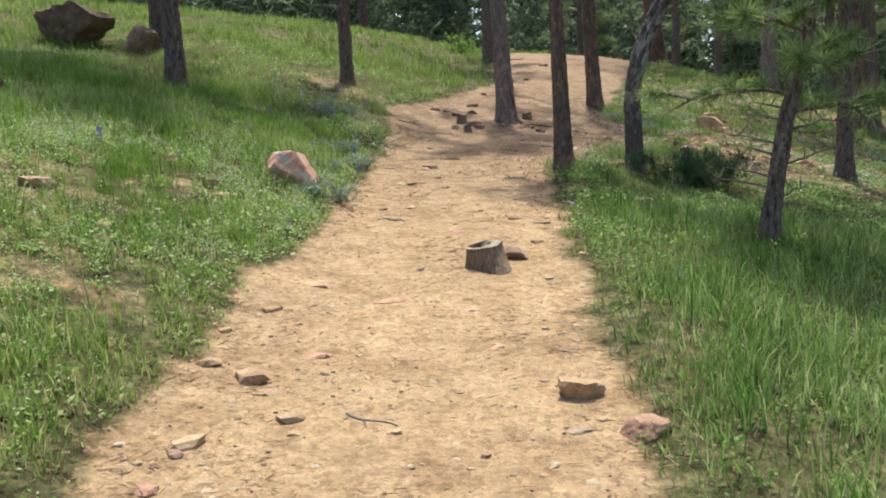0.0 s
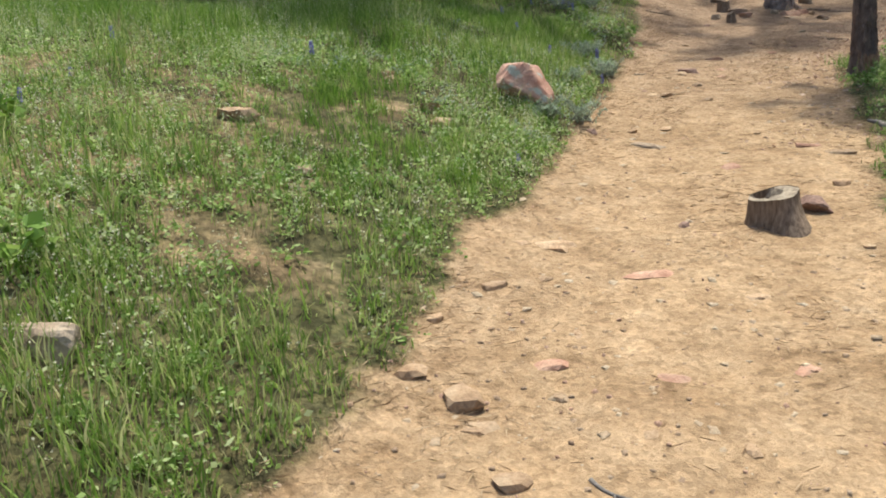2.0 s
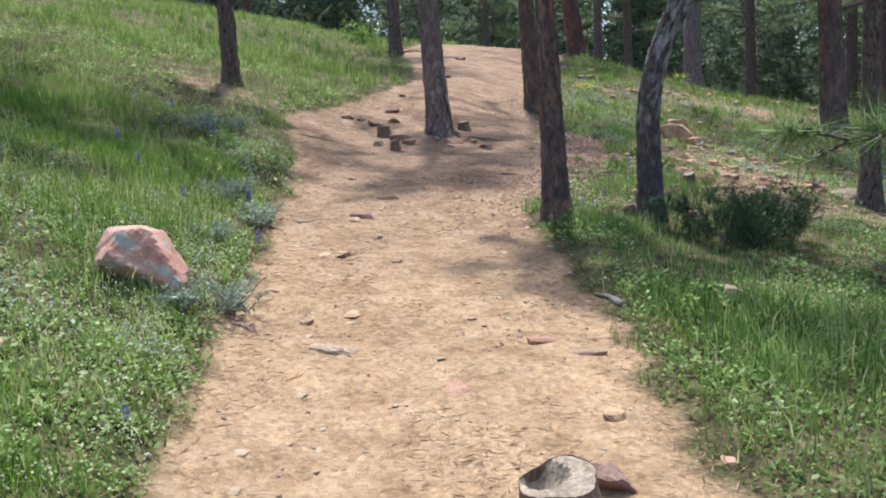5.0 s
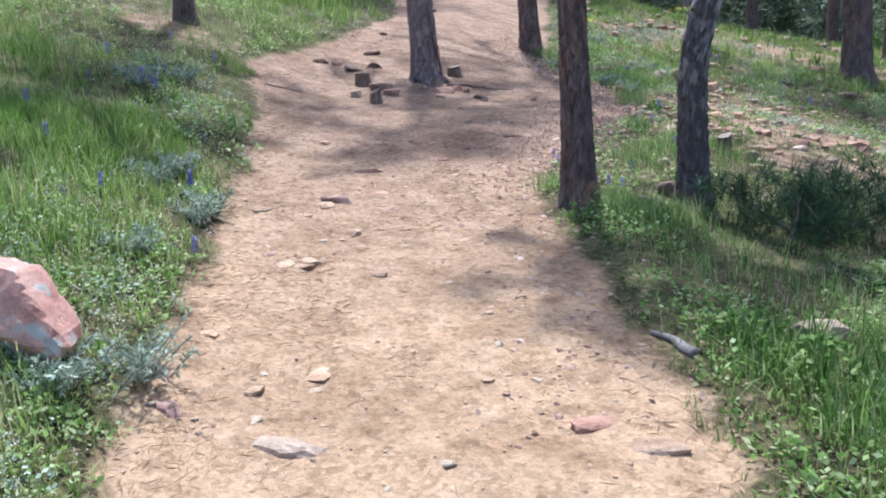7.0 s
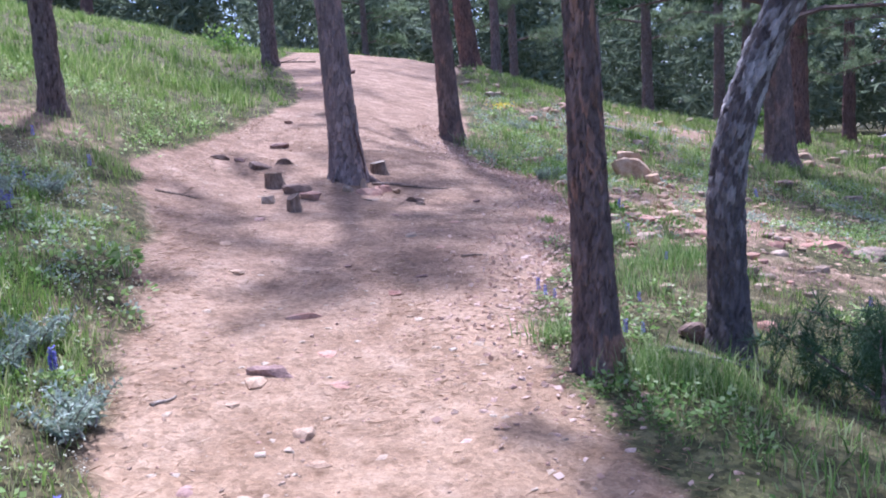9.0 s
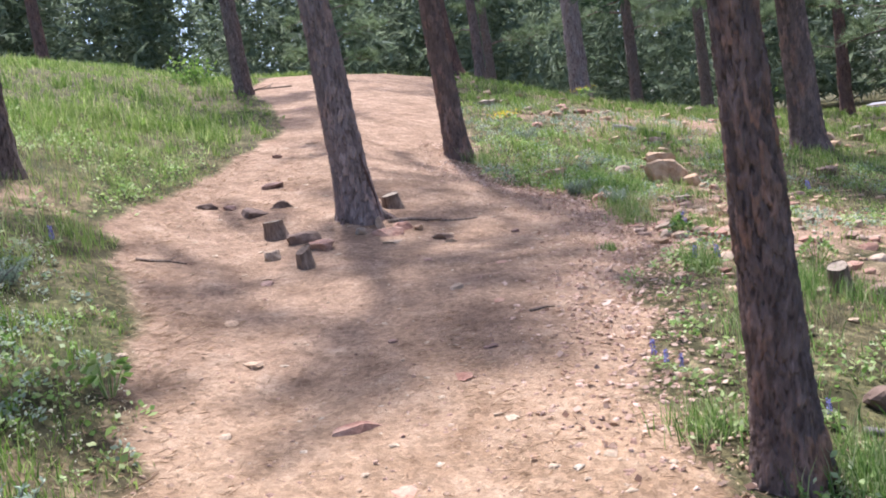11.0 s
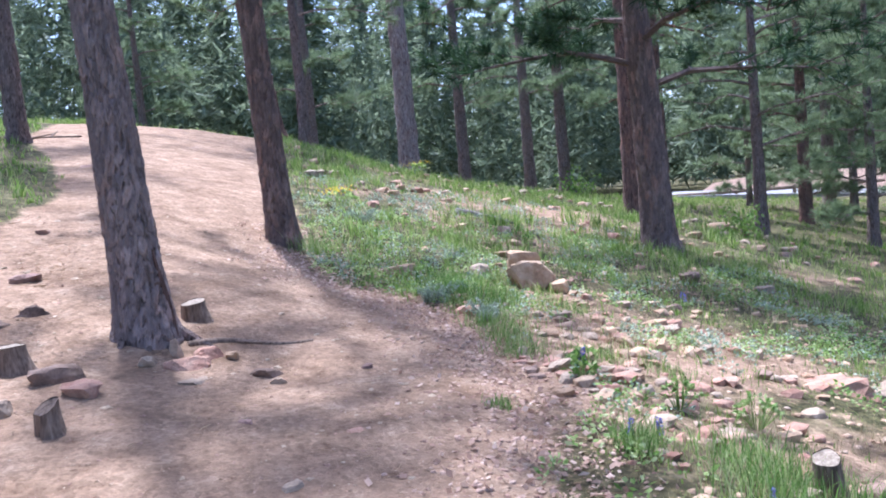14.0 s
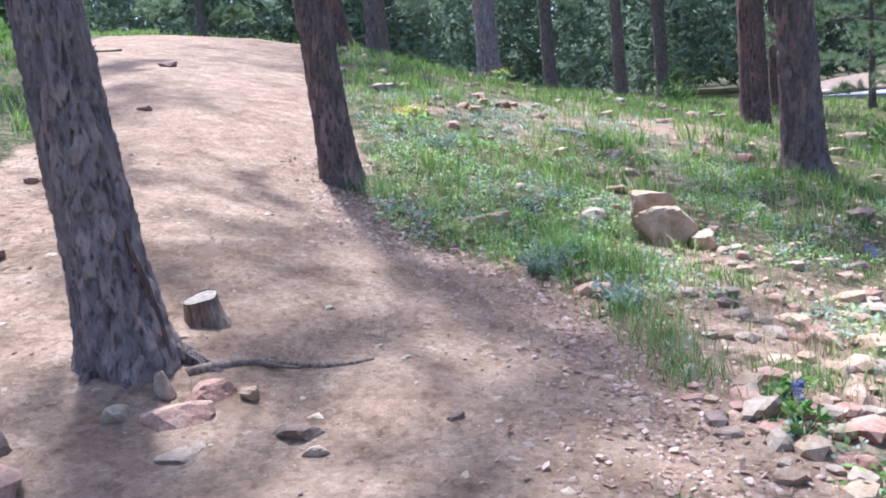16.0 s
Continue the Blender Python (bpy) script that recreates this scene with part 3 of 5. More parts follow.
def pine(x, y, radius, tall, line=None, crown=3.0, spread=1.6, limbs=12, tufts=220, seed=1, bark=None, leaf=None, seg=28, ring=0.09,
         label="tall pine with dark scaly bark", needle=(0.17, 0.02, 14), group="", rough=0.16, flare=0.35, plates=None):
    """A pine: trunk, limbs and a ragged crown of needle tufts. line: sideways shift of the trunk by height."""
    rng = np.random.default_rng(seed)
    bark, leaf = bark or BARK, leaf or NEEDLE
    top = anchor("pine_tree", x, y, gz(x, y), label, "tree", group)
    z = np.concatenate([np.arange(-0.15, min(4.0, tall), ring), np.linspace(min(4.0, tall), tall, 14)[0 if tall > 4 else 13:]])
    hs, dx, dy = line or ((0, tall), (0, 0), (0, 0))
    c = np.stack([np.interp(z, hs, dx), np.interp(z, hs, dy), z], -1)
    for _ in range(5):
        c[1:-1, :2] = (c[:-2, :2] + 2 * c[1:-1, :2] + c[2:, :2]) / 4
    r = radius * (1 - 0.75 * np.clip(z / tall, 0, 1)) * (1 + flare * np.exp(-np.clip(z, 0, None) / 0.16))
    v, f = tube(c, r, seg, rough * (0.45 if plates else 1), seed)
    tone = None
    if plates:
        A, L = np.meshgrid(np.linspace(0, 2 * np.pi, seg, endpoint=False), z)
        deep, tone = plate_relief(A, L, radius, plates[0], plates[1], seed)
        push = plates[2] * (0.4 * (tone - 0.5) - deep + 0.3 * vnoise(np.cos(A) * 16, np.sin(A) * 16 + L * 55, 1, seed) + 0.25 * vnoise(np.cos(A) * 30, np.sin(A) * 30 + L * 120, 1, seed + 9))
        mid = np.repeat(c, seg, 0)
        way = v - mid
        v = v + way / np.linalg.norm(way, axis=1)[:, None] * push.ravel()[:, None]
    me = mesh_of("trunk", v, f, bark, True)
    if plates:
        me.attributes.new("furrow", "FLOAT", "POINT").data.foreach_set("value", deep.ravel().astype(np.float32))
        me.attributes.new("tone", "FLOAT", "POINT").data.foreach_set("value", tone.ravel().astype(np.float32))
    piece("trunk", me, top)
    tips, ways = [], []
    for m in range(limbs):
        h = crown + (tall - crown) * (m + 0.5) / limbs
        base = np.array([np.interp(h, hs, dx), np.interp(h, hs, dy), h])
        az = m * 2.4 + rng.uniform(-0.5, 0.5)
        length = spread * (1.05 - 0.75 * (m / limbs) ** 1.5) * rng.uniform(0.7, 1.2)
        ln = limb_line(base, az, length, 0.35, 0.4 if m < limbs * 0.6 else 0.0, rng)
        chunks = [tube(ln, np.linspace(radius * 0.22, 0.008, len(ln)), 5)]
        for q in range(4):
            s = 0.35 + 0.16 * q
            foot = ln[int(s * 5)]
            sub = limb_line(foot, az + rng.choice([-1, 1]) * rng.uniform(0.5, 1.1), length * rng.uniform(0.25, 0.5), 0.3, 0.1, rng, 4)
            chunks.append(tube(sub, np.linspace(0.012, 0.004, 4), 4))
            tips.append(sub)
        tips.append(ln)
        v, f = joined(chunks)
        piece("limb", mesh_of("limb", v, f, bark), top)
    per = max(1, tufts // len(tips))
    cs, ws = [], []
    for ln in tips:
        s = rng.uniform(0.25, 1.0, per) * (len(ln) - 1)
        i0 = np.clip(s.astype(int), 0, len(ln) - 2)
        p = ln[i0] + (ln[i0 + 1] - ln[i0]) * (s - i0)[:, None]
        d = ln[i0 + 1] - ln[i0]
        d = d / np.linalg.norm(d, axis=1)[:, None] + rng.normal(size=d.shape) * 0.5 + np.array([0, 0, 0.3])
        d /= np.linalg.norm(d, axis=1)[:, None]
        cs.append(p + d * 0.08 * spread * rng.uniform(0, 1.3, per)[:, None])
        ws.append(d)
    v, t = needles(np.concatenate(cs), np.concatenate(ws), needle[2], needle[0], needle[1], rng)
    piece("crown", big_mesh("crown", v, np.zeros((0, 4)), t, leaf), top)
    return top


near = dict(group="pines beside the trail", tufts=900, needle=(0.2, 0.03, 14), spread=2.0, limbs=14)
LX, LY = -0.06, 14.34
scarred = pine(LX, LY, 0.16, 6.6, ((0, 1.6, 3, 6.6), (0, -0.07, -0.13, -0.1), (0, 0, 0, 0)), seed=11, seg=112, ring=0.018, bark=PLATED, plates=(0.055, 0.1, 0.016), label="leaning pine with grey-brown scaly bark growing in the trail", **(near | dict(crown=2.7, tufts=850, spread=2.1, needle=(0.2, 0.014, 22))))
z = np.linspace(-0.04, 0.52, 15)
r = 0.152 * (1 + 0.35 * np.exp(-np.clip(z, 0, None) / 0.16))
a = radians(-42) + 0.12 * np.sin(z * 9)
line = np.stack([np.cos(a) * r - 0.055 * z, np.sin(a) * r, z], -1)
v, f = tube(line, 0.004 + 0.017 * np.sin(np.linspace(0.3, 3.0, 15)), 9, 0.3, 5)
piece("scar", mesh_of("scar", v, f, SCAR), scarred, "dark reddish peeled scar in the bark")
for a, k in ((-25, 0.3), (-62, 0.12), (-98, 0.1), (-140, 0.14), (-175, 0.1)):
    s = np.linspace(0, 1, 8)
    line = np.stack([math.cos(radians(a)) * (0.12 + k * s), math.sin(radians(a)) * (0.12 + k * s) + 0.03 * np.sin(s * 5), 0.07 - 0.1 * s ** 0.7], -1)
    line[:, 2] += [gz(LX + p[0], LY + p[1]) - gz(LX, LY) for p in line]
    v, f = tube(line, np.linspace(0.05, 0.016, 8), 8, 0.25, 7)
    piece("root", mesh_of("root", v, f, BARK), scarred, "bare root running over the dirt")
pine(0.58, 9.58, 0.106, 3.9, ((0, 1.7, 3, 4.4), (0, -0.04, -0.08, -0.1), (0, 0, 0, 0)), seed=12, seg=96, ring=0.014, bark=PLATED_WARM, plates=(0.04, 0.085, 0.013), label="slim pine with orange patches on dark flaking bark", **(near | dict(crown=2.3, spread=0.9, tufts=160, limbs=9)))
pine(1.39, 9.8, 0.1, 6.5, ((0, 0.5, 0.76, 1.02, 1.26, 1.5, 1.8, 2.4, 3.4, 6.5), (0, -0.008, -0.02, 0.0, 0.055, 0.14, 0.27, 0.66, 1.35, 2.9), (0, 0, -0.01, -0.03, -0.06, -0.09, -0.15, -0.25, -0.4, -0.7)),
     seed=13, seg=96, ring=0.014, bark=PLATED_PALE, plates=(0.036, 0.06, 0.013), label="bent pine with grey lichened flaking bark", **(near | dict(crown=2.6, spread=2.4, tufts=1700)))
pine(1.71, 17.42, 0.152, 7.6, ((0, 1.6, 7.6), (0, -0.07, -0.18), (0, 0, 0)), seed=14, seg=96, ring=0.022, bark=PLATED_RED, plates=(0.055, 0.11, 0.016), label="straight pine with reddish brown bark at the trail's edge", **(near | dict(crown=2.8, tufts=950, spread=2.3, needle=(0.2, 0.016, 20))))
pine(-4.58, 11.52, 0.135, 6.8, seed=15, seg=40, ring=0.05, label="dark-trunked pine standing in the meadow", **(near | dict(crown=2.6, tufts=2700, spread=2.5)))
pine(-2.81, 14.8, 0.115, 7.6, seed=16, seg=36, ring=0.05, label="slim dark pine in a patch of bare soil", **(near | dict(spread=1.0, tufts=320)))
pine(-0.54, 23.9, 0.16, 10, seed=17, label="dark pine on the crest beside the trail", **near)
pine(7.35, 18.25, 0.24, 9, ((0, 3.5, 9), (0, -0.1, -0.2), (0, 0.09, 0.1)), seed=18, seg=96, ring=0.03, bark=PLATED_RED, plates=(0.06, 0.12, 0.014), label="thick reddish pine on the stony slope", **(near | dict(crown=2.1, spread=3.4, tufts=2800, limbs=22, needle=(0.22, 0.02, 20))))
pine(4.64, 12.3, 0.115, 9, seed=19, seg=32, label="dark pine beside a flat sandstone slab", **near)
pine(-6.25, 15.1, 0.15, 10, seed=20, label="dark pine behind two boulders", **near)
# this pine stands out of view, added to throw shade on the meadow
pine(-9.3, 12.9, 0.15, 10, seed=21, label="unseen pine on the upper bank, added for its shade", **near)
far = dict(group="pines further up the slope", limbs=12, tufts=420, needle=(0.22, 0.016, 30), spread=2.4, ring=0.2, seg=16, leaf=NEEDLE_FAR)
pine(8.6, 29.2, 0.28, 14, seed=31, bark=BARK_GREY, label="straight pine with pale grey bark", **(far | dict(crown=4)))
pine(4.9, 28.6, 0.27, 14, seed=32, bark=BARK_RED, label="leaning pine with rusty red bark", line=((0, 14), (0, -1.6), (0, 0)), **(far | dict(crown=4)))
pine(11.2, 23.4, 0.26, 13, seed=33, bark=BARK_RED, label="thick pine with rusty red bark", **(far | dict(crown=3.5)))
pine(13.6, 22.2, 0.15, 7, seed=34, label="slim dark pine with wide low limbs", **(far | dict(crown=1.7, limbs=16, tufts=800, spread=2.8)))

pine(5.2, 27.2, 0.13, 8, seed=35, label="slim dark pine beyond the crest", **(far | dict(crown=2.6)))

# background woods: five pines, copied over the ridge and down to the road
kinds = [
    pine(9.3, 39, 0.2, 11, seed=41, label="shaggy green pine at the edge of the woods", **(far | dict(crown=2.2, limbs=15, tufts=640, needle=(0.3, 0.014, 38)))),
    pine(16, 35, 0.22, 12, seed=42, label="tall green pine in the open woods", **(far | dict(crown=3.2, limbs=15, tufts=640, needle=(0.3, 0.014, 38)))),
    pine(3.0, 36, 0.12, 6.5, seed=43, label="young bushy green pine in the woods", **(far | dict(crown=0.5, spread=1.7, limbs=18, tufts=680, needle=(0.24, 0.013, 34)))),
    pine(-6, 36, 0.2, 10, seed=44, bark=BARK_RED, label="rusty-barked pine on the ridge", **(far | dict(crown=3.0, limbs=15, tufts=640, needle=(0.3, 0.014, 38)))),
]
rng = np.random.default_rng(5)
spots = [(kinds[k].location.x, kinds[k].location.y) for k in range(4)] + [(8.6, 29.2), (4.9, 28.6), (11.2, 23.4), (13.6, 22.2), (7.35, 18.25)]
tries = 0
while len(spots) < 130 and tries < 4000:
    tries += 1
    az, d = radians(rng.uniform(-42, 66)), 31 + 45 * rng.uniform() ** 1.4
    if az > radians(32):
        d = 25 + 50 * rng.uniform()
    x, y = d * math.sin(az), 2 + d * math.cos(az)
    road = abs((x - 32) * 0.72 + (y - 40) * 0.69)
    if min(math.hypot(x - a, y - b) for a, b in spots) < 2.3 or road < 3.6 or (trail(x, y) > -1.5) or (y < 33 and x < 9):
        continue
    if x > 22 and road < 9 and (x - 32) * 0.72 + (y - 40) * 0.69 < 0 and rng.uniform() < 0.55:
        continue
    b, e = math.degrees(math.atan2(x + 0.6, y - 9)), math.hypot(x + 0.6, y - 9)
    if 40 < b < 54 and e < 46 and rng.uniform() < 0.8:
        continue
    spots.append((x, y))
    k = int(rng.choice([0, 1, 2, 2, 3]))
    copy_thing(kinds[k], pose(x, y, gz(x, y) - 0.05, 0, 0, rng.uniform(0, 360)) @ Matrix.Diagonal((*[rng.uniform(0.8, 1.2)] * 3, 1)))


def far_woods():
    """The distant ridge: many small conifers joined into one."""
    rng = np.random.default_rng(8)
    vs, ts, k = [], [], 0
    for _ in range(560):
        az, d = rng.uniform(-0.95, 1.35), rng.uniform(64, 118)
        x, y = d * math.sin(az), d * math.cos(az)
        h = rng.uniform(14, 24)
        n = 235
        zz = rng.uniform(0.05, 1, n)
        rad = (1 - zz) * h * 0.2 + 0.3
        a = rng.uniform(0, 6.28, n)
        c = np.stack([x + np.cos(a) * rad * rng.uniform(0.3, 1, n), y + np.sin(a) * rad * rng.uniform(0.3, 1, n), gz(x, y) + zz * h], -1)
        v, t = needles(c, np.stack([np.cos(a), np.sin(a), np.full(n, -0.2)], -1), 4, 1.0, 0.22, rng)
        vs.append(v)
        ts.append(t + k)
        k += len(v)
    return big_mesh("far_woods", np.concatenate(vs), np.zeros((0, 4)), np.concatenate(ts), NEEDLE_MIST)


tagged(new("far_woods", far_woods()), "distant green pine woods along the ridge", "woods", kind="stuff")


def young_pine(x, y, tall, line, seed, label, limbs, low, spread, tufts, radius, needle):
    ob = pine(x, y, radius, tall, line, leaf=NEEDLE_YOUNG, crown=low, spread=spread, limbs=limbs, tufts=tufts, seed=seed, label=label, seg=24, ring=0.05, needle=needle)
    rng = np.random.default_rng(seed)
    for k in range(9):
        h = 0.3 + 0.085 * k
        base = np.array([np.interp(h, line[0], line[1]), np.interp(h, line[0], line[2]), h])
        ln = limb_line(base, math.pi * (1 if k % 3 else 0) + rng.uniform(-0.6, 0.6), rng.uniform(0.25, 0.6), 0.35, 0.1, rng)
        chunks = [tube(ln, np.linspace(0.011, 0.003, 6), 5)]
        for q in (2, 3, 4):
            chunks.append(tube(limb_line(ln[q], rng.uniform(0, 6.28), 0.12, 0.9, 0.1, rng, 3), (0.005, 0.004, 0.002), 4))
        v, f = joined(chunks)
        piece("dead_twig", mesh_of("dead_twig", v, f, TWIG), ob, "bare grey dead twig")
    return ob


NEEDLE_YOUNG = leaf_material("young_needle", (0.1, 0.16, 0.055), (0.21, 0.29, 0.1), (0.36, 0.43, 0.19), soft=0.5)
young_pine(1.9, 6.55, 3.6, ((0, 0.9, 1.4, 3.6), (0, 0.13, 0.25, 0.55), (0, -0.03, -0.07, -0.15)), 51, "young leaning pine with long green needles", 18, 0.85, 0.9, 560, 0.068, (0.19, 0.008, 24))

# low dark pine shrub under the bent pine
shrub = anchor("pine_shrub", 1.95, 9.3, gz(1.95, 9.3), "low dark green pine shrub beside a bent trunk", "shrub")
rng = np.random.default_rng(61)
for m in range(11):
    ln = limb_line(np.array([rng.uniform(-0.35, 0.35), rng.uniform(-0.3, 0.3), 0.0]), m * 0.9, rng.uniform(0.3, 0.55), 1.0, 0.25, rng)
    v, f = tube(ln, np.linspace(0.012, 0.004, len(ln)), 5)
    piece("branch", mesh_of("branch", v, f, BARK), shrub)
    s = rng.uniform(0.2, 1, 34) * 5
    i0 = np.clip(s.astype(int), 0, 4)
    p = ln[i0] + (ln[i0 + 1] - ln[i0]) * (s - i0)[:, None] + rng.normal(size=(34, 3)) * 0.06
    v, t = needles(p, rng.normal(size=(34, 3)) * 0.4 + np.array([0, 0, 0.8]), 18, 0.13, 0.005, rng)
    piece("needle_spray", big_mesh("needle_spray", v, np.zeros((0, 4)), t, NEEDLE), shrub)


def bush(x, y, w, h, seed, label, mat, n=260, leaf=0.07):
    rng = np.random.default_rng(seed)
    top = anchor("bush", x, y, gz(x, y), label, "bush")
    stems = [limb_line(np.zeros(3), rng.uniform(0, 6.28), w * 0.5 * rng.uniform(0.3, 1), h / (w * 0.5) * 0.9, 0.1, rng) for _ in range(7)]
    v, f = joined([tube(s, np.linspace(0.012, 0.004, len(s)), 4) for s in stems])
    piece("stem", mesh_of("stem", v, f, TWIG), top)
    c = np.concatenate([s[rng.integers(1, 6, n // 7)] + rng.normal(size=(n // 7, 3)) * w * 0.13 for s in stems])
    v, q = leaves(c, rng.normal(size=c.shape) + np.array([0, 0, 0.5]), rng.uniform(0.6, 1.2, len(c)) * leaf, rng.uniform(0.2, 0.35, len(c)) * leaf, rng)
    tagged(piece("foliage", big_mesh("foliage", v, q, np.zeros((0, 3)), mat), top), kind="stuff")


bush(-1.4, 26.5, 1.3, 0.9, 71, "bright green leafy bush behind the crest", BUSH, 420, 0.11)
bush(12.0, 21.2, 0.9, 0.7, 72, "small yellow-green bush by a red trunk", BUSH, 320, 0.1)
bush(14.5, 30, 1.6, 1.0, 73, "bright green bush in the open woods", BUSH, 420, 0.12)


# ---- stumps, logs and roots ----
def stump(x, y, w, h, seed, label, hollow=False, slant=0.0, top_mat=None, name="tree_stump"):
    """A cut trunk with flared foot, a sawn top and, for the hollow one, a rotted notch."""
    rng = np.random.default_rng(seed)
    ob = anchor(name, x, y, gz(x, y), label, "stump", "cut stumps in the trail")
    seg = 36
    a = np.linspace(0, 2 * np.pi, seg, endpoint=False)
    lobes = 1 + 0.1 * np.cos(3 * a + seed) + 0.06 * np.cos(5 * a + 2 * seed)
    root = np.exp(3.2 * (np.cos(a - radians(-35)) - 1))
    rings, n = [], 12
    for m in range(n):
        s = m / (n - 1)
        r = w / 2 * lobes * (1 + 0.28 * (1 - s) ** 2 + 0.75 * root * (1 - s) ** 1.6)
        r = r * (1 + 0.05 * vnoise(np.cos(a) * 5 + seed, np.sin(a) * 5 + s * 1.5, 1, seed))
        z = -0.06 + (h + 0.06) * s + slant * w * s * np.cos(a - 0.6)
        rings.append(np.stack([r * np.cos(a), r * np.sin(a), z], -1))
    v = np.concatenate(rings)
    f = [(i * seg + j, i * seg + (j + 1) % seg, (i + 1) * seg + (j + 1) % seg, (i + 1) * seg + j) for i in range(n - 1) for j in range(seg)]
    piece("side", mesh_of("side", v, f, WEATHERED, True), ob)
    rim = rings[-1]
    tops = []
    for m in range(7):
        s = 1 - m / 6.5
        ring = rim * np.array([s, s, 1.0])
        ring[:, 2] = rim[:, 2] * s + rim[:, 2].mean() * (1 - s) - 0.004
        if hollow:
            d = np.hypot(ring[:, 0] + w * 0.16, ring[:, 1] - w * 0.14)
            ring[:, 2] -= 0.09 * np.clip(1 - d / (w * 0.3), 0, 1) ** 0.5
        ring[:, 2] += 0.004 * vnoise(ring[:, 0] * 30, ring[:, 1] * 30, 1, seed)
        tops.append(ring)
    v = np.concatenate(tops)
    f = [(i * seg + j, i * seg + (j + 1) % seg, (i + 1) * seg + (j + 1) % seg, (i + 1) * seg + j) for i in range(6) for j in range(seg)] + [tuple(range(6 * seg, 7 * seg))]
    piece("cut_top", mesh_of("cut_top", v, f, top_mat or CUT), ob, "pale weathered cut face")
    return ob


stump(-0.2, 5.5, 0.235, 0.145, 3, "hollow weathered tree stump standing in the trail", hollow=True, slant=0.1)
stump(-0.66, 13.05, 0.1, 0.125, 5, "narrow split stub of a sapling in the trail", slant=0.3, top_mat=WEATHERED)
stump(-0.8, 13.95, 0.15, 0.13, 7, "short grey stump with a pale lichened top")
stump(0.28, 14.62, 0.15, 0.11, 9, "small sawn stump beside a leaning pine", slant=0.1)
stump(2.27, 11.42, 0.11, 0.17, 11, "small leaning sawn stump among stones", slant=0.2)


def fallen(x, y, length, radius, turn, seed, label, name="fallen_branch", mat=None, forks=2, lift=0.3):
    rng = np.random.default_rng(seed)
    n = 9
    s = np.linspace(-0.5, 0.5, n)
    def lie(line, r):
        line[:, 2] = ground_z(line[:, 0], line[:, 1]) + r * lift
        return line
    d = np.array([math.cos(radians(turn)), math.sin(radians(turn)), 0])
    side = np.array([-d[1], d[0], 0])
    main = np.array([x, y, 0]) + s[:, None] * length * d + (0.06 * length * np.sin(s * 6 + seed))[:, None] * side
    chunks = [tube(lie(main, radius) - np.array([x, y, 0]), np.linspace(radius, radius * 0.4, n), 8, 0.2, seed)]
    for m in range(forks):
        q = main[3 + 2 * m].copy()
        w = d * 0.7 + side * (1 if m % 2 else -1) * 0.7
        br = q + np.linspace(0, 0.3 * length, 5)[:, None] * w
        br = lie(br, radius)
        br[:, 2] += np.linspace(0, 0.06 * length, 5)
        chunks.append(tube(br - np.array([x, y, 0]), np.linspace(radius * 0.5, radius * 0.2, 5), 6))
    v, f = joined(chunks)
    z = gz(x, y)
    ob = tagged(new(name, mesh_of(name, v - np.array([0, 0, z]), f, mat or TWIG, True)), label, "branch", "fallen branches")
    ob.matrix_world = pose(x, y, z)


fallen(-1.6, 13.2, 0.32, 0.014, 5, 1, "dark crooked stick at the trail's edge", mat=WEATHERED)
fallen(5.25, 19.5, 0.8, 0.06, -20, 2, "bleached grey fallen branch on the slope")
fallen(1.22, 9.62, 0.5, 0.018, -35, 3, "pale grey stick at the foot of a bent pine")
fallen(0.5, 7.62, 0.26, 0.028, 115, 4, "weathered grey stick half hidden in grass", forks=0)
fallen(4.4, 15.5, 0.55, 0.02, 40, 5, "thin dry stick among the stones")
fallen(-0.6, 3.2, 0.24, 0.007, -25, 6, "thin dry twig on the dirt", forks=1)
fallen(0.47, 11.55, 0.16, 0.012, 10, 7, "dark bark-covered twig on the trail", mat=WEATHERED, forks=0)
fallen(-0.2, 24.5, 1.3, 0.04, 20, 8, "dark dead branch lying by the crest", mat=WEATHERED)
fallen(0.52, 14.14, 0.75, 0.026, -6, 9, "exposed root running from a pine across the dirt", name="exposed_root", mat=WEATHERED, forks=1, lift=0.0)
fallen(-1.36, 9.45, 0.13, 0.012, 50, 10, "small curled bark strip on the trail", forks=0, mat=CUT)

# ---- rocks ----
rock(-1.92, 7.26, 0.45, LICHEN, "pink sandstone boulder with grey lichen in the grass", 0.74, 0.8, seed=4, sink=0.12, turn=10, tilt=4, name="boulder", level=4, rough=0.045)
rock(-7.35, 14.3, 1.25, BROWN, "large dark brown boulder with a pale top edge", 0.6, 0.7, seed=6, sink=0.12, turn=8, name="boulder", level=4, rough=0.07, group="boulders on the bank")
rock(-6.4, 14.6, 0.62, BROWN, "pointed dark brown boulder beside a larger one", 1.0, 0.7, seed=22, sink=0.2, turn=0, name="boulder", level=4, rough=0.07, group="boulders on the bank")
rock(-5.6, 8.6, 0.68, RED, "reddish brown boulder sunk in shaded grass", 0.5, 0.7, seed=25, sink=0.2, turn=-12, name="boulder", level=4, rough=0.06, group="boulders on the bank")
rock(3.57, 15.74, 0.46, TAN, "blocky tan sandstone rock with a cracked face", 0.66, 0.75, seed=14, sink=0.1, turn=15, level=4, rough=0.05)
rock(3.8, 15.58, 0.28, TAN, "split tan sandstone block against a larger rock", 0.5, 0.7, seed=15, sink=0.12, turn=25)
rock(3.72, 16.06, 0.36, TAN, "square tan sandstone block behind a larger rock", 0.95, 0.7, seed=20, sink=0.08, turn=-8)
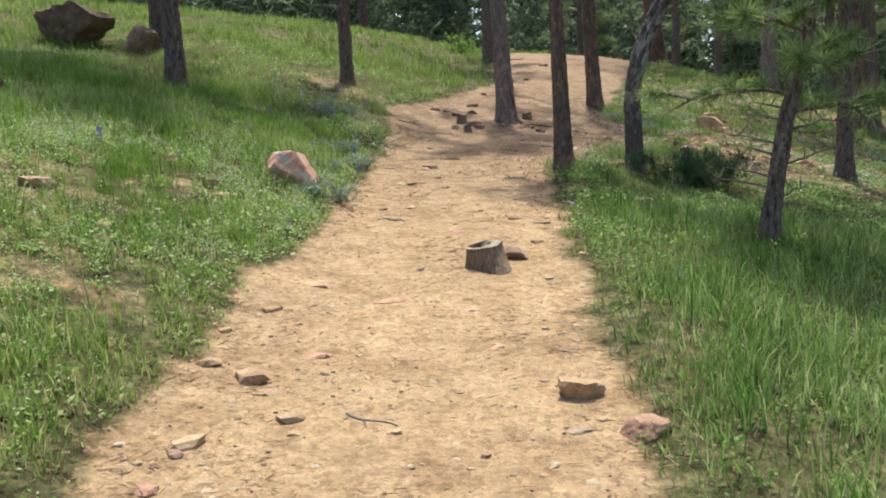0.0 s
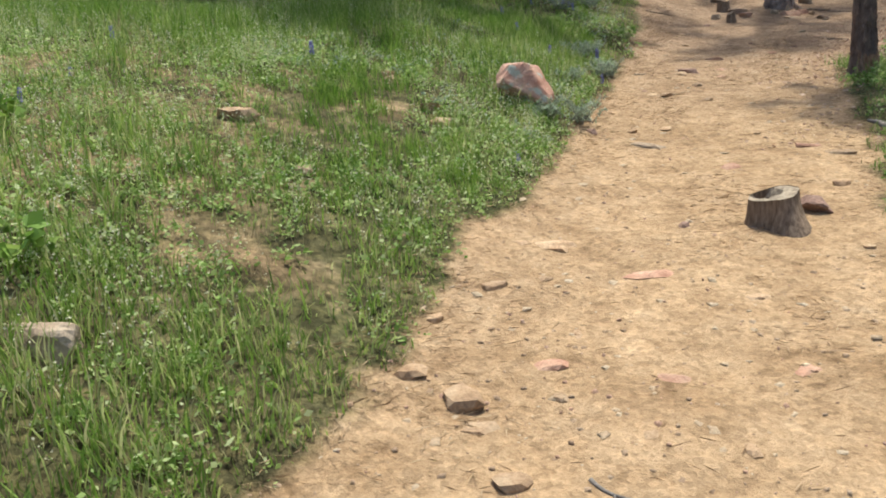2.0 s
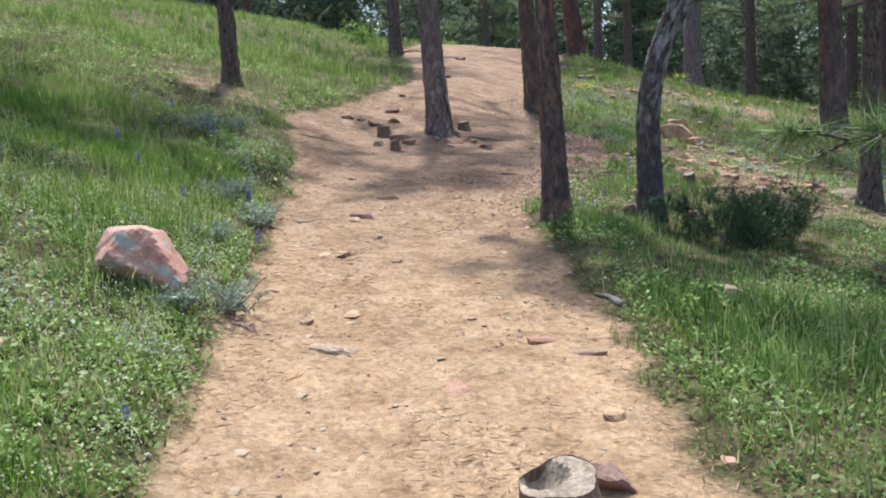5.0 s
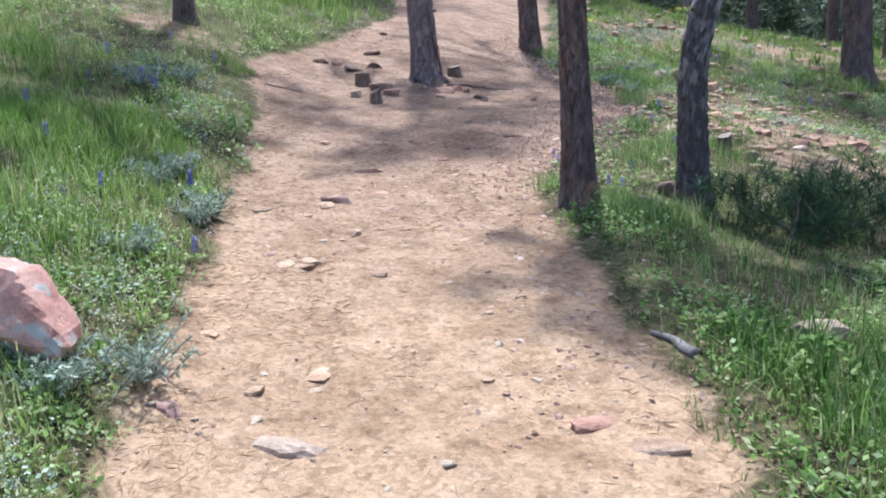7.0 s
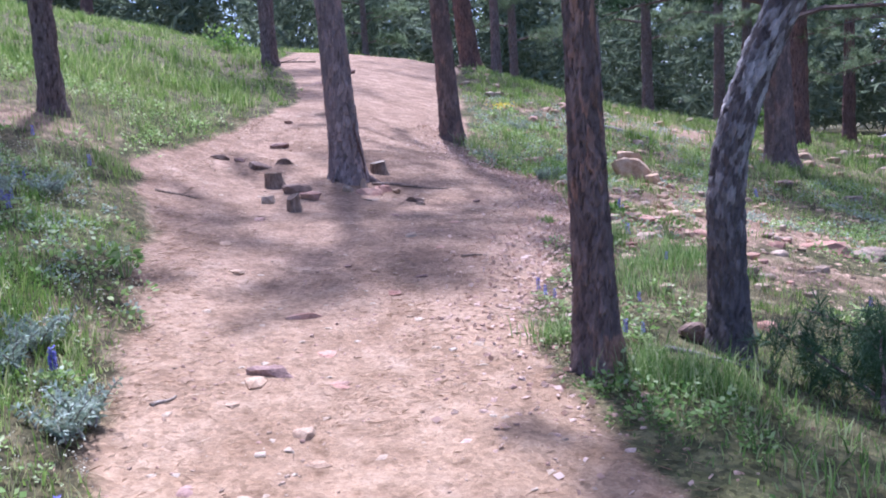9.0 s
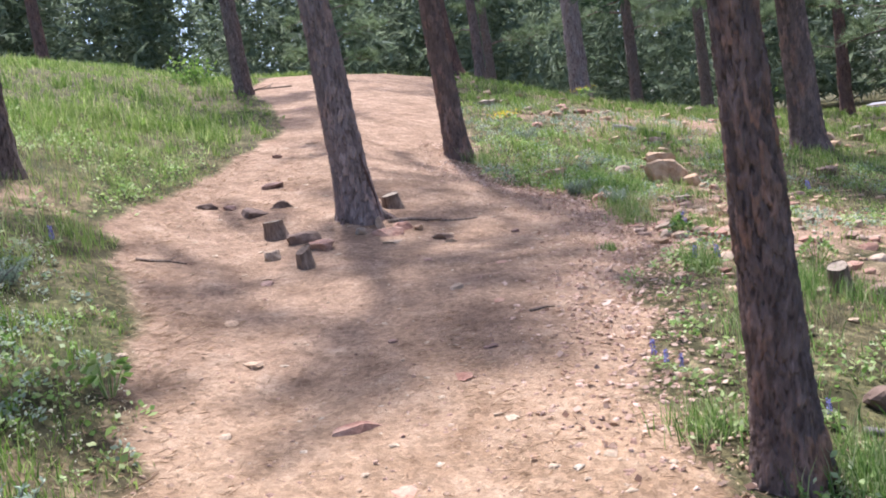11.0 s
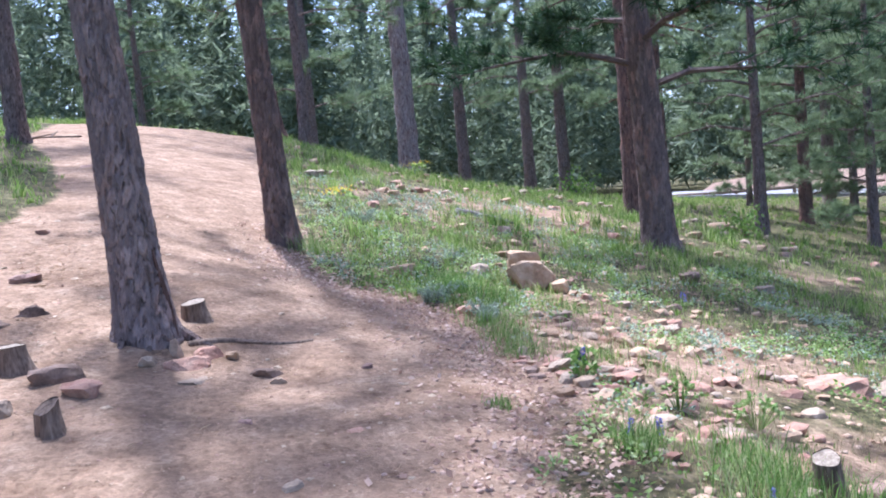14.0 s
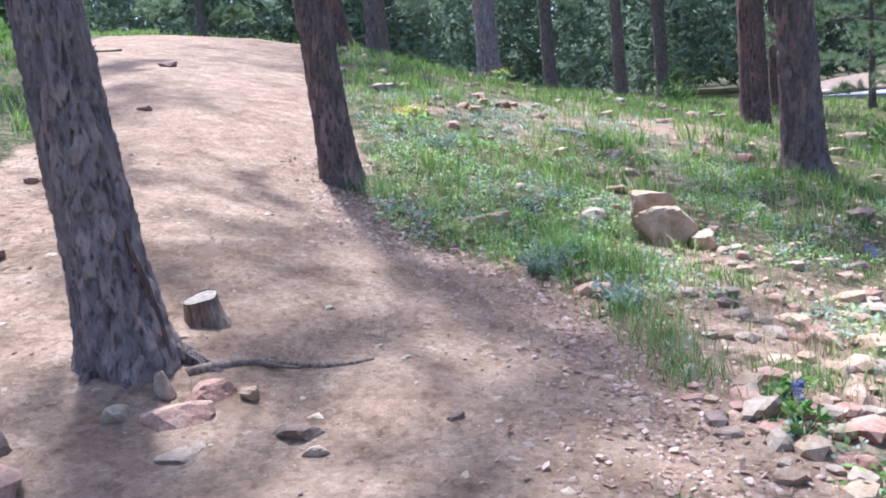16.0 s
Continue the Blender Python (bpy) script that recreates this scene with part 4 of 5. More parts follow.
rock(3.35, 16.3, 0.34, GREY, "pale grey stone behind the tan rock", 0.42, 0.7, seed=17)
rock(4.15, 12.95, 0.85, PINK, "flat pink sandstone slab in stony ground", 0.16, 0.62, seed=18, sink=0.3, turn=12, name="stone_slab")
rock(4.62, 12.8, 0.5, GREY, "dark overhanging slab of layered rock", 0.3, 0.5, seed=19, sink=0.25, turn=20, name="stone_slab")
rock(0.25, 3.5, 0.2, TAN, "brown flat-topped rock at the trail's edge", 0.55, 0.8, seed=23, sink=0.28, turn=-10, rough=0.12)
rock(0.45, 3.12, 0.23, PINK, "pink half-buried rock in the grass edge", 0.45, 0.7, seed=24, sink=0.35, turn=5)
rock(0.22, 3.18, 0.13, GREY, "flat grey stone level with the dirt", 0.16, 0.7, seed=49, turn=30)
rock(0.0, 5.68, 0.19, RED, "dark red angular rock behind a stump", 0.5, 0.6, seed=26, sink=0.2, turn=-30, tilt=12)
rock(-1.21, 4.98, 0.23, TAN, "flat pale tan stone in the dirt", 0.2, 0.5, seed=27, sink=0.3, turn=-12)
rock(-2.36, 2.98, 0.27, GREY, "grey weathered rock sunk in dry grass", 0.4, 0.5, seed=28, sink=0.3, turn=5)
rock(0.03, 7.08, 0.19, PINK, "layered pinkish rock set in the trail", 0.18, 0.5, seed=29, sink=0.3, turn=30, tilt=8)
rock(0.16, 6.92, 0.24, TAN, "flat pale slab embedded in the trail", 0.12, 0.55, seed=30, sink=0.4, turn=-20, name="stone_slab")
rock(-1.03, 7.0, 0.28, GREY, "long reddish-grey rock ridge in the dirt", 0.15, 0.4, seed=31, sink=0.3, turn=-28)
rock(-0.94, 9.76, 0.24, RED, "dark red slab lifting out of the trail", 0.26, 0.4, seed=32, sink=0.3, turn=-8)
rock(1.14, 7.68, 0.33, GREY, "pale grey rock in tall grass", 0.4, 0.6, seed=33, sink=0.3, turn=10)
rock(-0.9, 14.62, 0.32, BROWN, "low dark stone hump in the trail", 0.36, 0.6, seed=34, sink=0.4, turn=10)
rock(-0.66, 14.82, 0.24, BROWN, "dark stone behind the hump", 0.35, 0.6, seed=35, sink=0.35)
rock(-1.3, 14.88, 0.22, BROWN, "flat brown stone beside the hump", 0.3, 0.5, seed=60, sink=0.35)
rock(-1.1, 14.86, 0.18, RED, "small brown stone beside the hump", 0.3, 0.6, seed=61, sink=0.35)
rock(0.08, 13.82, 0.27, PINK, "flat reddish stone at a pine's foot", 0.34, 0.5, seed=36, sink=0.15, turn=6)
rock(0.2, 14.0, 0.25, PINK, "wide reddish stone at a pine's foot", 0.3, 0.6, seed=37, sink=0.3, turn=-15)
rock(0.35, 13.94, 0.11, TAN, "small tan stone at a pine's foot", 0.5, 0.7, seed=62)
rock(-0.13, 13.88, 0.13, GREY, "small grey stone at a pine's foot", 0.55, 0.8, seed=38)
rock(0.05, 14.0, 0.08, GREY, "upright grey stone wedged against a pine", 1.5, 0.6, seed=63, sink=0.1)
rock(0.07, 13.6, 0.18, GREY, "grey stone trodden level with the dirt", 0.2, 0.7, seed=64)
rock(-0.6, 13.72, 0.3, BROWN, "long brown stone leaning by a stump", 0.4, 0.4, seed=39, sink=0.2, turn=25, tilt=8)
rock(-0.5, 13.5, 0.22, PINK, "rounded pink stone in the trail", 0.4, 0.8, seed=40, sink=0.3)
rock(-0.86, 13.36, 0.16, GREY, "grey-brown stone beside a stub", 0.5, 0.8, seed=42, sink=0.25)
rock(0.46, 13.6, 0.19, BROWN, "dark flat stone in the trail", 0.34, 0.6, seed=43, sink=0.25, turn=-15)
rock(0.48, 13.46, 0.13, GREY, "pale grey flat stone beside a dark one", 0.34, 0.6, seed=65, sink=0.25, turn=15)
rock(0.16, 12.14, 0.11, GREY, "small grey stone on the dirt", 0.35, 0.7, seed=44, sink=0.15)
rock(2.13, 13.18, 0.2, GREY, "grey stone among rubble", 0.45, 0.8, seed=45, sink=0.2)
rock(2.49, 16.3, 0.3, TAN, "tan wedge of rock at the trail's edge", 0.45, 0.6, seed=46, sink=0.2, turn=-25)
rock(1.27, 9.95, 0.17, BROWN, "mossy brown stone against a bent pine", 0.7, 0.8, seed=47, sink=0.2)
rock(2.42, 11.3, 0.2, BROWN, "dark brown stone beside a small stump", 0.6, 0.7, seed=48, sink=0.2)
rock(-0.07, 17.8, 0.3, TAN, "pale stone level with the upper trail", 0.16, 0.6, seed=66, turn=10)
rock(6.15, 16.4, 0.36, BROWN, "grey-brown stone in the shaded slope", 0.5, 0.7, seed=67, sink=0.25)


def rocks(spots, mat, label, group, seed, tall=0.38):
    for k, (x, y, w) in enumerate(spots):
        rock(x, y, w, mat, label, tall * (0.75 + 0.5 * ((k * 7 + seed) % 5) / 4), 0.75, seed + k, sink=0.38, level=2, group=group)


rocks([(-2.83, 6.82, 0.17), (-2.76, 6.7, 0.15), (-3.1, 5.3, 0.24), (-3.76, 7.33, 0.14), (-2.45, 4.85, 0.14), (-2.35, 6.42, 0.2), (-5.05, 9.45, 0.3), (-2.2, 6.2, 0.16), (-3.0, 3.7, 0.13), (-3.4, 9.0, 0.1)],
      TAN, "pale tan stone lying in the meadow", "stones in the meadow", 100)
rocks([(-1.17, 4.6, 0.09), (-1.35, 4.42, 0.12), (-1.19, 3.56, 0.18), (-1.1, 3.42, 0.13), (-1.24, 2.92, 0.15), (-1.43, 3.67, 0.16), (-1.4, 2.7, 0.1), (-0.91, 3.17, 0.12), (-0.87, 3.07, 0.07), (-0.88, 3.67, 0.07), (-0.56, 3.51, 0.06), (-0.28, 3.5, 0.08), (-0.49, 3.1, 0.06), (-0.27, 4.61, 0.11), (-1.47, 4.05, 0.09), (-0.93, 4.15, 0.08), (-1.35, 4.94, 0.08), (0.16, 6.24, 0.12), (-1.08, 8.58, 0.14)],
      TAN, "flat pale stone set in the dirt trail", "stones in the trail", 120, 0.22)
rocks([(-1.16, 8.6, 0.11), (-1.03, 8.66, 0.14), (-0.69, 8.47, 0.09), (-1.3, 9.68, 0.08), (-0.82, 9.17, 0.13), (-0.78, 8.93, 0.09), (-1.09, 9.45, 0.07), (-1.0, 9.66, 0.14), (-1.38, 7.72, 0.09), (-1.15, 7.33, 0.09), (-0.93, 7.46, 0.11), (-0.15, 5.9, 0.06), (0.2, 5.2, 0.06), (-0.2, 8.0, 0.07), (-0.3, 7.4, 0.06), (-0.95, 12.85, 0.1), (-1.2, 12.0, 0.12), (-1.1, 11.4, 0.1)],
      TAN, "flat pale stone set in the dirt trail", "stones in the trail", 140, 0.24)
rocks([(-0.73, 4.78, 0.2), (-0.45, 6.52, 0.18), (-1.27, 2.6, 0.1), (-0.99, 3.9, 0.16), (-0.66, 10.02, 0.12), (-0.66, 9.66, 0.16), (-0.74, 10.62, 0.24), (0.45, 5.83, 0.07), (-0.55, 3.9, 0.12), (-0.1, 4.0, 0.1), (0.3, 11.8, 0.1), (-0.2, 10.9, 0.12), (0.6, 12.6, 0.1)],
      PINK, "pinkish stone trodden level with the dirt", "stones in the trail", 165, 0.15)
rocks([(-1.24, 8.76, 0.075), (-1.41, 7.16, 0.12), (-0.68, 15.56, 0.22), (-0.5, 17.1, 0.16), (-0.4, 11.42, 0.06), (0.04, 11.15, 0.07), (-0.63, 5.41, 0.08), (-1.25, 2.83, 0.07), (0.1, 3.62, 0.05), (-0.14, 2.93, 0.05), (0.17, 12.9, 0.08), (-0.95, 12.7, 0.1), (1.02, 13.5, 0.09), (0.4, 19.5, 0.2), (0.9, 22.5, 0.25), (0.2, 21, 0.2)],
      RED, "reddish brown stone set in the dirt trail", "stones in the trail", 150, 0.3)
rocks([(2.25, 15.83, 0.1), (4.17, 17.26, 0.24), (3.35, 14.41, 0.16), (3.18, 14.11, 0.25), (2.53, 13.7, 0.11), (2.64, 13.64, 0.15), (3.17, 13.89, 0.22), (4.46, 14.96, 0.16), (4.06, 14.59, 0.24), (3.4, 13.81, 0.24), (2.38, 13.12, 0.12), (3.03, 13.59, 0.2), (4.38, 18.62, 0.24), (2.99, 18.18, 0.16), (8.12, 21.78, 0.28), (3.6, 13.67, 0.24), (2.29, 12.69, 0.17), (2.87, 12.16, 0.16)],
      TAN, "tan sandstone fragment on the stony slope", "rubble below the trail", 210)
rocks([(1.97, 13.38, 0.1), (2.09, 13.25, 0.12), (2.44, 13.0, 0.19), (5.87, 16.93, 0.14), (2.02, 12.05, 0.1), (1.85, 12.05, 0.11), (2.51, 12.32, 0.13), (3.16, 13.94, 0.18), (11.05, 29.2, 0.36), (2.3, 14.66, 0.24), (2.75, 13.3, 0.2), (2.6, 12.75, 0.16), (3.0, 12.95, 0.22), (3.3, 13.1, 0.15), (2.2, 12.4, 0.14)],
      PINK, "pinkish sandstone rubble on bare soil", "rubble below the trail", 180)
rocks([(2.98, 14.13, 0.14), (2.69, 13.9, 0.14), (3.99, 14.35, 0.22), (2.08, 12.26, 0.2), (2.02, 12.97, 0.15), (2.92, 13.98, 0.18), (7.06, 16.17, 0.26), (2.1, 12.68, 0.15), (2.45, 12.55, 0.18), (3.5, 12.5, 0.18), (3.85, 13.8, 0.2), (1.85, 12.2, 0.1)],
      GREY, "grey weathered stone in the rubble", "rubble below the trail", 240)
rocks([(2.38, 16.46, 0.14), (2.48, 15.18, 0.21), (2.88, 14.17, 0.17), (1.93, 13.2, 0.14), (3.82, 13.22, 0.18), (1.91, 13.1, 0.12), (10.5, 18.87, 0.28), (2.95, 14.35, 0.16), (4.8, 15.2, 0.2), (5.4, 17.3, 0.2)],
      BROWN, "dark brown stone in the rubble", "rubble below the trail", 260)
rocks([(10.18, 19.2, 0.36), (12.5, 22.37, 0.5), (9.4, 20.6, 0.3), (5.2, 20.6, 0.2), (6.9, 20.9, 0.24), (4.9, 16.4, 0.2)],
      TAN, "tan sandstone rock on the grassy slope", "rubble below the trail", 280)


def fragments(n, where, lo, hi, mat, label, seed):
    """Broken sandstone too small to count, joined into one."""
    rng = np.random.default_rng(seed)
    chunks = []
    for k in range(n):
        x, y = where(rng)
        if trail(x, y) > -0.12:
            continue
        w = lo + (hi - lo) * rng.uniform() ** 1.6
        v, f = stone_shape((w, w * 0.75, w * 0.5), seed + k, 1 if k % 3 else 2, 0.08)
        a = rng.uniform(0, 6.28)
        v = np.stack([v[:, 0] * math.cos(a) - v[:, 1] * math.sin(a) + x, v[:, 0] * math.sin(a) + v[:, 1] * math.cos(a) + y, v[:, 2] + gz(x, y) + w * 0.08], -1)
        chunks.append((v, f))
    tagged(new("rubble", mesh_of("rubble", *joined(chunks), mat)), label, "rubble", kind="stuff")


def by_trail(rng):
    return rng.normal(2.6, 0.7), rng.normal(13.2, 1.2)


def by_block(rng):
    return rng.normal(3.9, 0.8), rng.normal(15.4, 1.2)


def up_slope(rng):
    return rng.uniform(3.2, 13), rng.uniform(17, 28)


for k, (mat, tint) in enumerate(((TAN, "tan"), (PINK, "pinkish"), (GREY, "grey"))):
    fragments(75, by_trail, 0.04, 0.17, mat, f"broken {tint} sandstone chips beside the trail", 300 + 200 * k)
    fragments(50, by_block, 0.04, 0.16, mat, f"broken {tint} sandstone chips round a large rock", 1000 + 200 * k)
    fragments(70, up_slope, 0.08, 0.32, mat, f"scattered {tint} stones on the grassy slope", 2000 + 200 * k)


def scatter(name, n, where, lo, hi, mat, label, seed, flat=0.6):
    """Pebbles or grit joined into one."""
    rng = np.random.default_rng(seed)
    v0 = np.array([(-1, -0.8, -1), (0.9, -1, -1), (1, 0.8, -1), (-0.8, 1, -1), (-0.8, -0.6, 1), (0.6, -0.8, 1), (0.8, 0.7, 1), (-0.7, 0.7, 1)]) * 0.75
    f0 = [(4, 5, 6), (4, 6, 7), (0, 1, 5), (0, 5, 4), (1, 2, 6), (1, 6, 5), (2, 3, 7), (2, 7, 6), (3, 0, 4), (3, 4, 7)]
    x, y = where(rng, n)
    keep = len(x)
    s = lo + (hi - lo) * rng.uniform(0, 1, keep) ** 3
    jit = v0[None] * rng.uniform(0.45, 1.25, (keep, len(v0), 1)) * np.stack([s, s * rng.uniform(0.6, 1, keep), s * flat * rng.uniform(0.6, 1.2, keep)], -1)[:, None]
    a = rng.uniform(0, 6.28, keep)
    c, q = np.cos(a)[:, None], np.sin(a)[:, None]
    rot = np.stack([jit[..., 0] * c - jit[..., 1] * q, jit[..., 0] * q + jit[..., 1] * c, jit[..., 2]], -1)
    v = rot + np.stack([x, y, ground_z(x, y) + s * flat * 0.25], -1)[:, None]
    f = (np.array(f0)[None] + np.arange(keep)[:, None, None] * len(v0)).reshape(-1, 3)
    tagged(new(name, big_mesh(name, v.reshape(-1, 3), np.zeros((0, 4)), f, mat)), label, "gravel", kind="stuff")


def on_trail(rng, n):
    x, y = rng.uniform(-2, 3, n), 2 + 16 * rng.uniform(0, 1, n) ** 1.2
    m = (trail(x, y) > -0.05) & (rng.uniform(0, 1, n) < 0.45 + 0.55 * (vnoise(x, y, 0.6, 21) > 0.1))
    return x[m], y[m]


def up_trail(rng, n):
    x, y = rng.uniform(-2, 3, n), rng.uniform(9.5, 16.5, n)
    m = (trail(x, y) > 0) & (rng.uniform(0, 1, n) < 0.3 + 0.5 * (vnoise(x, y, 0.9, 22) > 0) + 0.3 * (x > 0.6))
    return x[m], y[m]


def by_edge(rng, n):
    y = rng.uniform(7, 18, n)
    x = np.interp(y, EDGE_V, EDGE_R) + rng.normal(-0.05, 0.28, n)
    m = rng.uniform(0, 1, n) < np.clip((y - 8.5) / 3, 0.12, 1)
    return x[m], y[m]


def on_slope(rng, n):
    x, y = rng.uniform(1, 7, n), rng.uniform(10.5, 19, n)
    m = (stony(x, y) > 0.35) & (trail(x, y) < 0)
    return x[m], y[m]


PEBBLE = stone_material("pebble", (0.24, 0.15, 0.1), (0.4, 0.28, 0.18), (0.52, 0.4, 0.28))
PALE_CHIP = stone_material("pale_chip", (0.42, 0.3, 0.19), (0.54, 0.42, 0.28), (0.62, 0.52, 0.38))
PALE_PINK = stone_material("pink_chip", (0.36, 0.24, 0.18), (0.5, 0.36, 0.27), (0.6, 0.47, 0.37))
CHIP = stone_material("red_chip", (0.26, 0.155, 0.11), (0.38, 0.245, 0.175), (0.48, 0.34, 0.25))
scatter("pale_chips", 2600, on_trail, 0.008, 0.042, PALE_CHIP, "flat pale stone chips trodden into the trail", 6, 0.16)
scatter("edge_chips", 2800, by_edge, 0.006, 0.03, PALE_PINK, "pale pinkish stone chips along the trail's lower edge", 7, 0.35)
scatter("trail_pebbles", 12000, on_trail, 0.003, 0.02, PEBBLE, "tan pebbles and grit strewn over the trail", 1, 0.32)
scatter("dark_pebbles", 3600, on_trail, 0.003, 0.017, CHIP, "dark reddish pebbles strewn over the trail", 2)
scatter("edge_gravel", 6500, by_edge, 0.004, 0.028, CHIP, "reddish stone chips along the trail's lower edge", 3, 0.3)
scatter("upper_gravel", 9000, up_trail, 0.003, 0.018, CHIP, "small reddish stones trodden into the upper trail", 5, 0.26)
scatter("slope_gravel", 5000, on_slope, 0.006, 0.055, PEBBLE, "broken sandstone chips on the bare slope", 4, 0.3)


# ---- pine litter on the dirt ----
def litter():
    rng = np.random.default_rng(33)
    n = 130000
    x, y = rng.uniform(-1.9, 2.6, n), rng.uniform(2, 17.5, n)
    t = trail(x, y)
    p = 0.05 + 0.75 * np.clip(1 - abs(t - 0.12) / 0.4, 0, 1) * (x < -0.4) * (vnoise(x, y, 0.8, 34) > -0.25) + 0.85 * (vnoise(x, y, 0.5, 31) + 0.35 * vnoise(x, y, 0.15, 32) > 0.42) * (x < 0) + 0.7 * np.clip(1 - abs(t) / 0.22, 0, 1) + 0.3 * (np.hypot(x - 1, y - 9.8) < 0.9)
    m = (rng.uniform(0, 1, n) < p * 0.55) & (t > -0.3)
    x, y = x[m], y[m]
    c = np.stack([x, y, ground_z(x, y) + 0.004], -1)
    a = rng.uniform(0, 6.28, len(x))
    d = np.stack([np.cos(a), np.sin(a), rng.normal(0.04, 0.08, len(x))], -1)
    v, q = leaves(c, d, rng.uniform(0.03, 0.09, len(x)), rng.uniform(0.0012, 0.0028, len(x)), rng)
    return big_mesh("pine_litter", v, q, np.zeros((0, 3)), LITTER)


def edge_leaves():
    rng = np.random.default_rng(36)
    x, y = by_edge(rng, 2600)
    c = np.stack([x + rng.normal(0.05, 0.12, len(x)), y, ground_z(x, y) + 0.008], -1)
    c[:, 2] = ground_z(c[:, 0], c[:, 1]) + 0.008
    d = rng.normal(size=c.shape) * np.array([1, 1, 0.25])
    v, q = leaves(c, d, rng.uniform(0.02, 0.055, len(x)), rng.uniform(0.008, 0.02, len(x)), rng)
    return big_mesh("fallen_leaves", v, q, np.zeros((0, 3)), DEAD)


DEAD = leaf_material("dead_leaf", (0.34, 0.21, 0.14), (0.5, 0.34, 0.24), (0.66, 0.5, 0.38), soft=0.3)
tagged(new("fallen_leaves", edge_leaves()), "dry brown leaves and bark flakes along the trail's edge", "litter", kind="stuff")
tagged(new("pine_litter", litter()), "brown fallen pine needles on the dirt", "litter", kind="stuff")


# ---- meadow ----
def meadow(name, n, box, h, w, mat, label, seed, keep, tuft=0.5, lean=(0.1, 0.7), per=45, clump=0.035):
    rng = np.random.default_rng(seed)
    x0, x1, y0, y1 = box
    x, y = rng.uniform(x0, x1, n), rng.uniform(y0, y1, n)
    c = max(1, n // per)
    cx, cy = rng.uniform(x0, x1, c), rng.uniform(y0, y1, c)
    pick, near_tuft = rng.integers(0, c, n), rng.uniform(0, 1, n) < tuft
    x = np.where(near_tuft, cx[pick] + rng.normal(0, clump, n), x)
    y = np.where(near_tuft, cy[pick] + rng.normal(0, clump, n), y)
    m = rng.uniform(0, 1, n) < keep(x, y)
    side = (x - x0) if x1 < 2 else (x1 - x)
    m &= rng.uniform(0, 1, n) < np.clip(np.minimum(side, np.minimum(y - y0, y1 - y)) / 0.8 + 0.1 + 0.4 * vnoise(x, y, 0.5, 31), 0, 1)
    x, y, k = x[m], y[m], near_tuft[m]
    tall = rng.uniform(h[0], h[1], len(x)) * (0.75 + 0.4 * vnoise(x, y, 1.1, 14)) * np.where(k, 1.2, 0.85)
    tall = tall * np.where((x > 0.2) & (y < 13), np.clip(1.2 - (y - 4.5) * 0.17, 0.42, 1), 1)
    tall = tall * np.clip(0.35 - trail(x, y) * 1.3, 0.35, 1)
    v, q, t = blades(x, y, ground_z(x, y) - 0.01, tall, rng.uniform(w[0], w[1], len(x)), rng.uniform(lean[0], lean[1], len(x)), rng)
    tagged(new(name, big_mesh(name, v, q, t, mat)), label, "grass", kind="stuff")


def grows(x, y):
    cover = np.clip(-trail(x, y) / 0.2 + 0.15, 0, 1)
    return cover * (1 - np.where(np.asarray(x) < 0, 0.85, 0.58) * stony(x, y)) * np.clip(0.75 + 0.5 * vnoise(x, y, 0.8, 11) + 0.3 * vnoise(x, y, 0.25, 12), 0.12, 1)


def lush(x, y):
    return grows(x, y) * (x > 0.2) * np.clip(1.2 - np.clip(y - 5.0, 0, 9) * 0.24, 0.06, 1) * np.clip(0.6 + 0.7 * vnoise(x, y, 0.5, 24), 0.15, 1)


def patchy(x, y):
    return grows(x, y) * np.clip(0.55 + 0.9 * vnoise(x, y, 0.55, 25), 0.08, 1)


def upper(x, y):
    return grows(x, y) * (x < 0) * (1 - 0.72 * thin(x, y)) * np.clip(0.75 + 0.8 * vnoise(x, y, 0.45, 23), 0.2, 1)


def hillside(x, y):
    return grows(x, y) * np.clip((x - 1.9) / 0.6, 0, 1) * np.clip(0.5 + 0.11 * (y - 15) - 0.05 * (x - 4), 0.12, 1) * np.clip(0.55 + 0.9 * vnoise(x, y, 0.7, 26), 0.06, 1)


def tufted(x, y):
    return np.clip(-trail(x, y) / 0.2 - 0.2, 0, 1) * np.clip((y - 3) / 2.2, 0.1, 1) * np.clip(0.35 + 1.3 * vnoise(x, y, 1.0, 37) - 0.5 * thin(x, y) * (vnoise(x, y, 0.4, 38) < 0.2), 0, 1)


def sparse(x, y):
    return np.clip(-trail(x, y) / 0.2 + 0.4, 0, 1) * np.clip(0.3 + 0.7 * vnoise(x, y, 0.6, 13), 0.04, 1)


meadow("meadow_grass", 235000, (-6.8, -1.3, 1.0, 10.8), (0.07, 0.25), (0.0035, 0.0095), GRASS, "short green meadow grass on the bank", 1, upper)
meadow("meadow_tufts", 100000, (-6.4, -1.3, 1.2, 12), (0.1, 0.27), (0.003, 0.007), TUFT, "bright green grass tufts standing in the meadow", 10, tufted, tuft=1.0, lean=(0.05, 0.6), per=110, clump=0.06)
meadow("tall_grass", 125000, (0.25, 4.8, 0.8, 10.8), (0.11, 0.34), (0.004, 0.0095), LUSH, "tall lush green grass beside the trail", 2, lush, lean=(0.08, 0.85), per=70, clump=0.05)
meadow("bank_grass", 150000, (-10, -1.0, 8.9, 19.2), (0.07, 0.22), (0.004, 0.008), GRASS, "green meadow grass on the upper bank", 3, upper)
meadow("slope_grass", 130000, (0.3, 9, 5.0, 19), (0.05, 0.17), (0.004, 0.009), GRASS, "patchy green grass on the stony slope", 4, patchy, tuft=0.75)
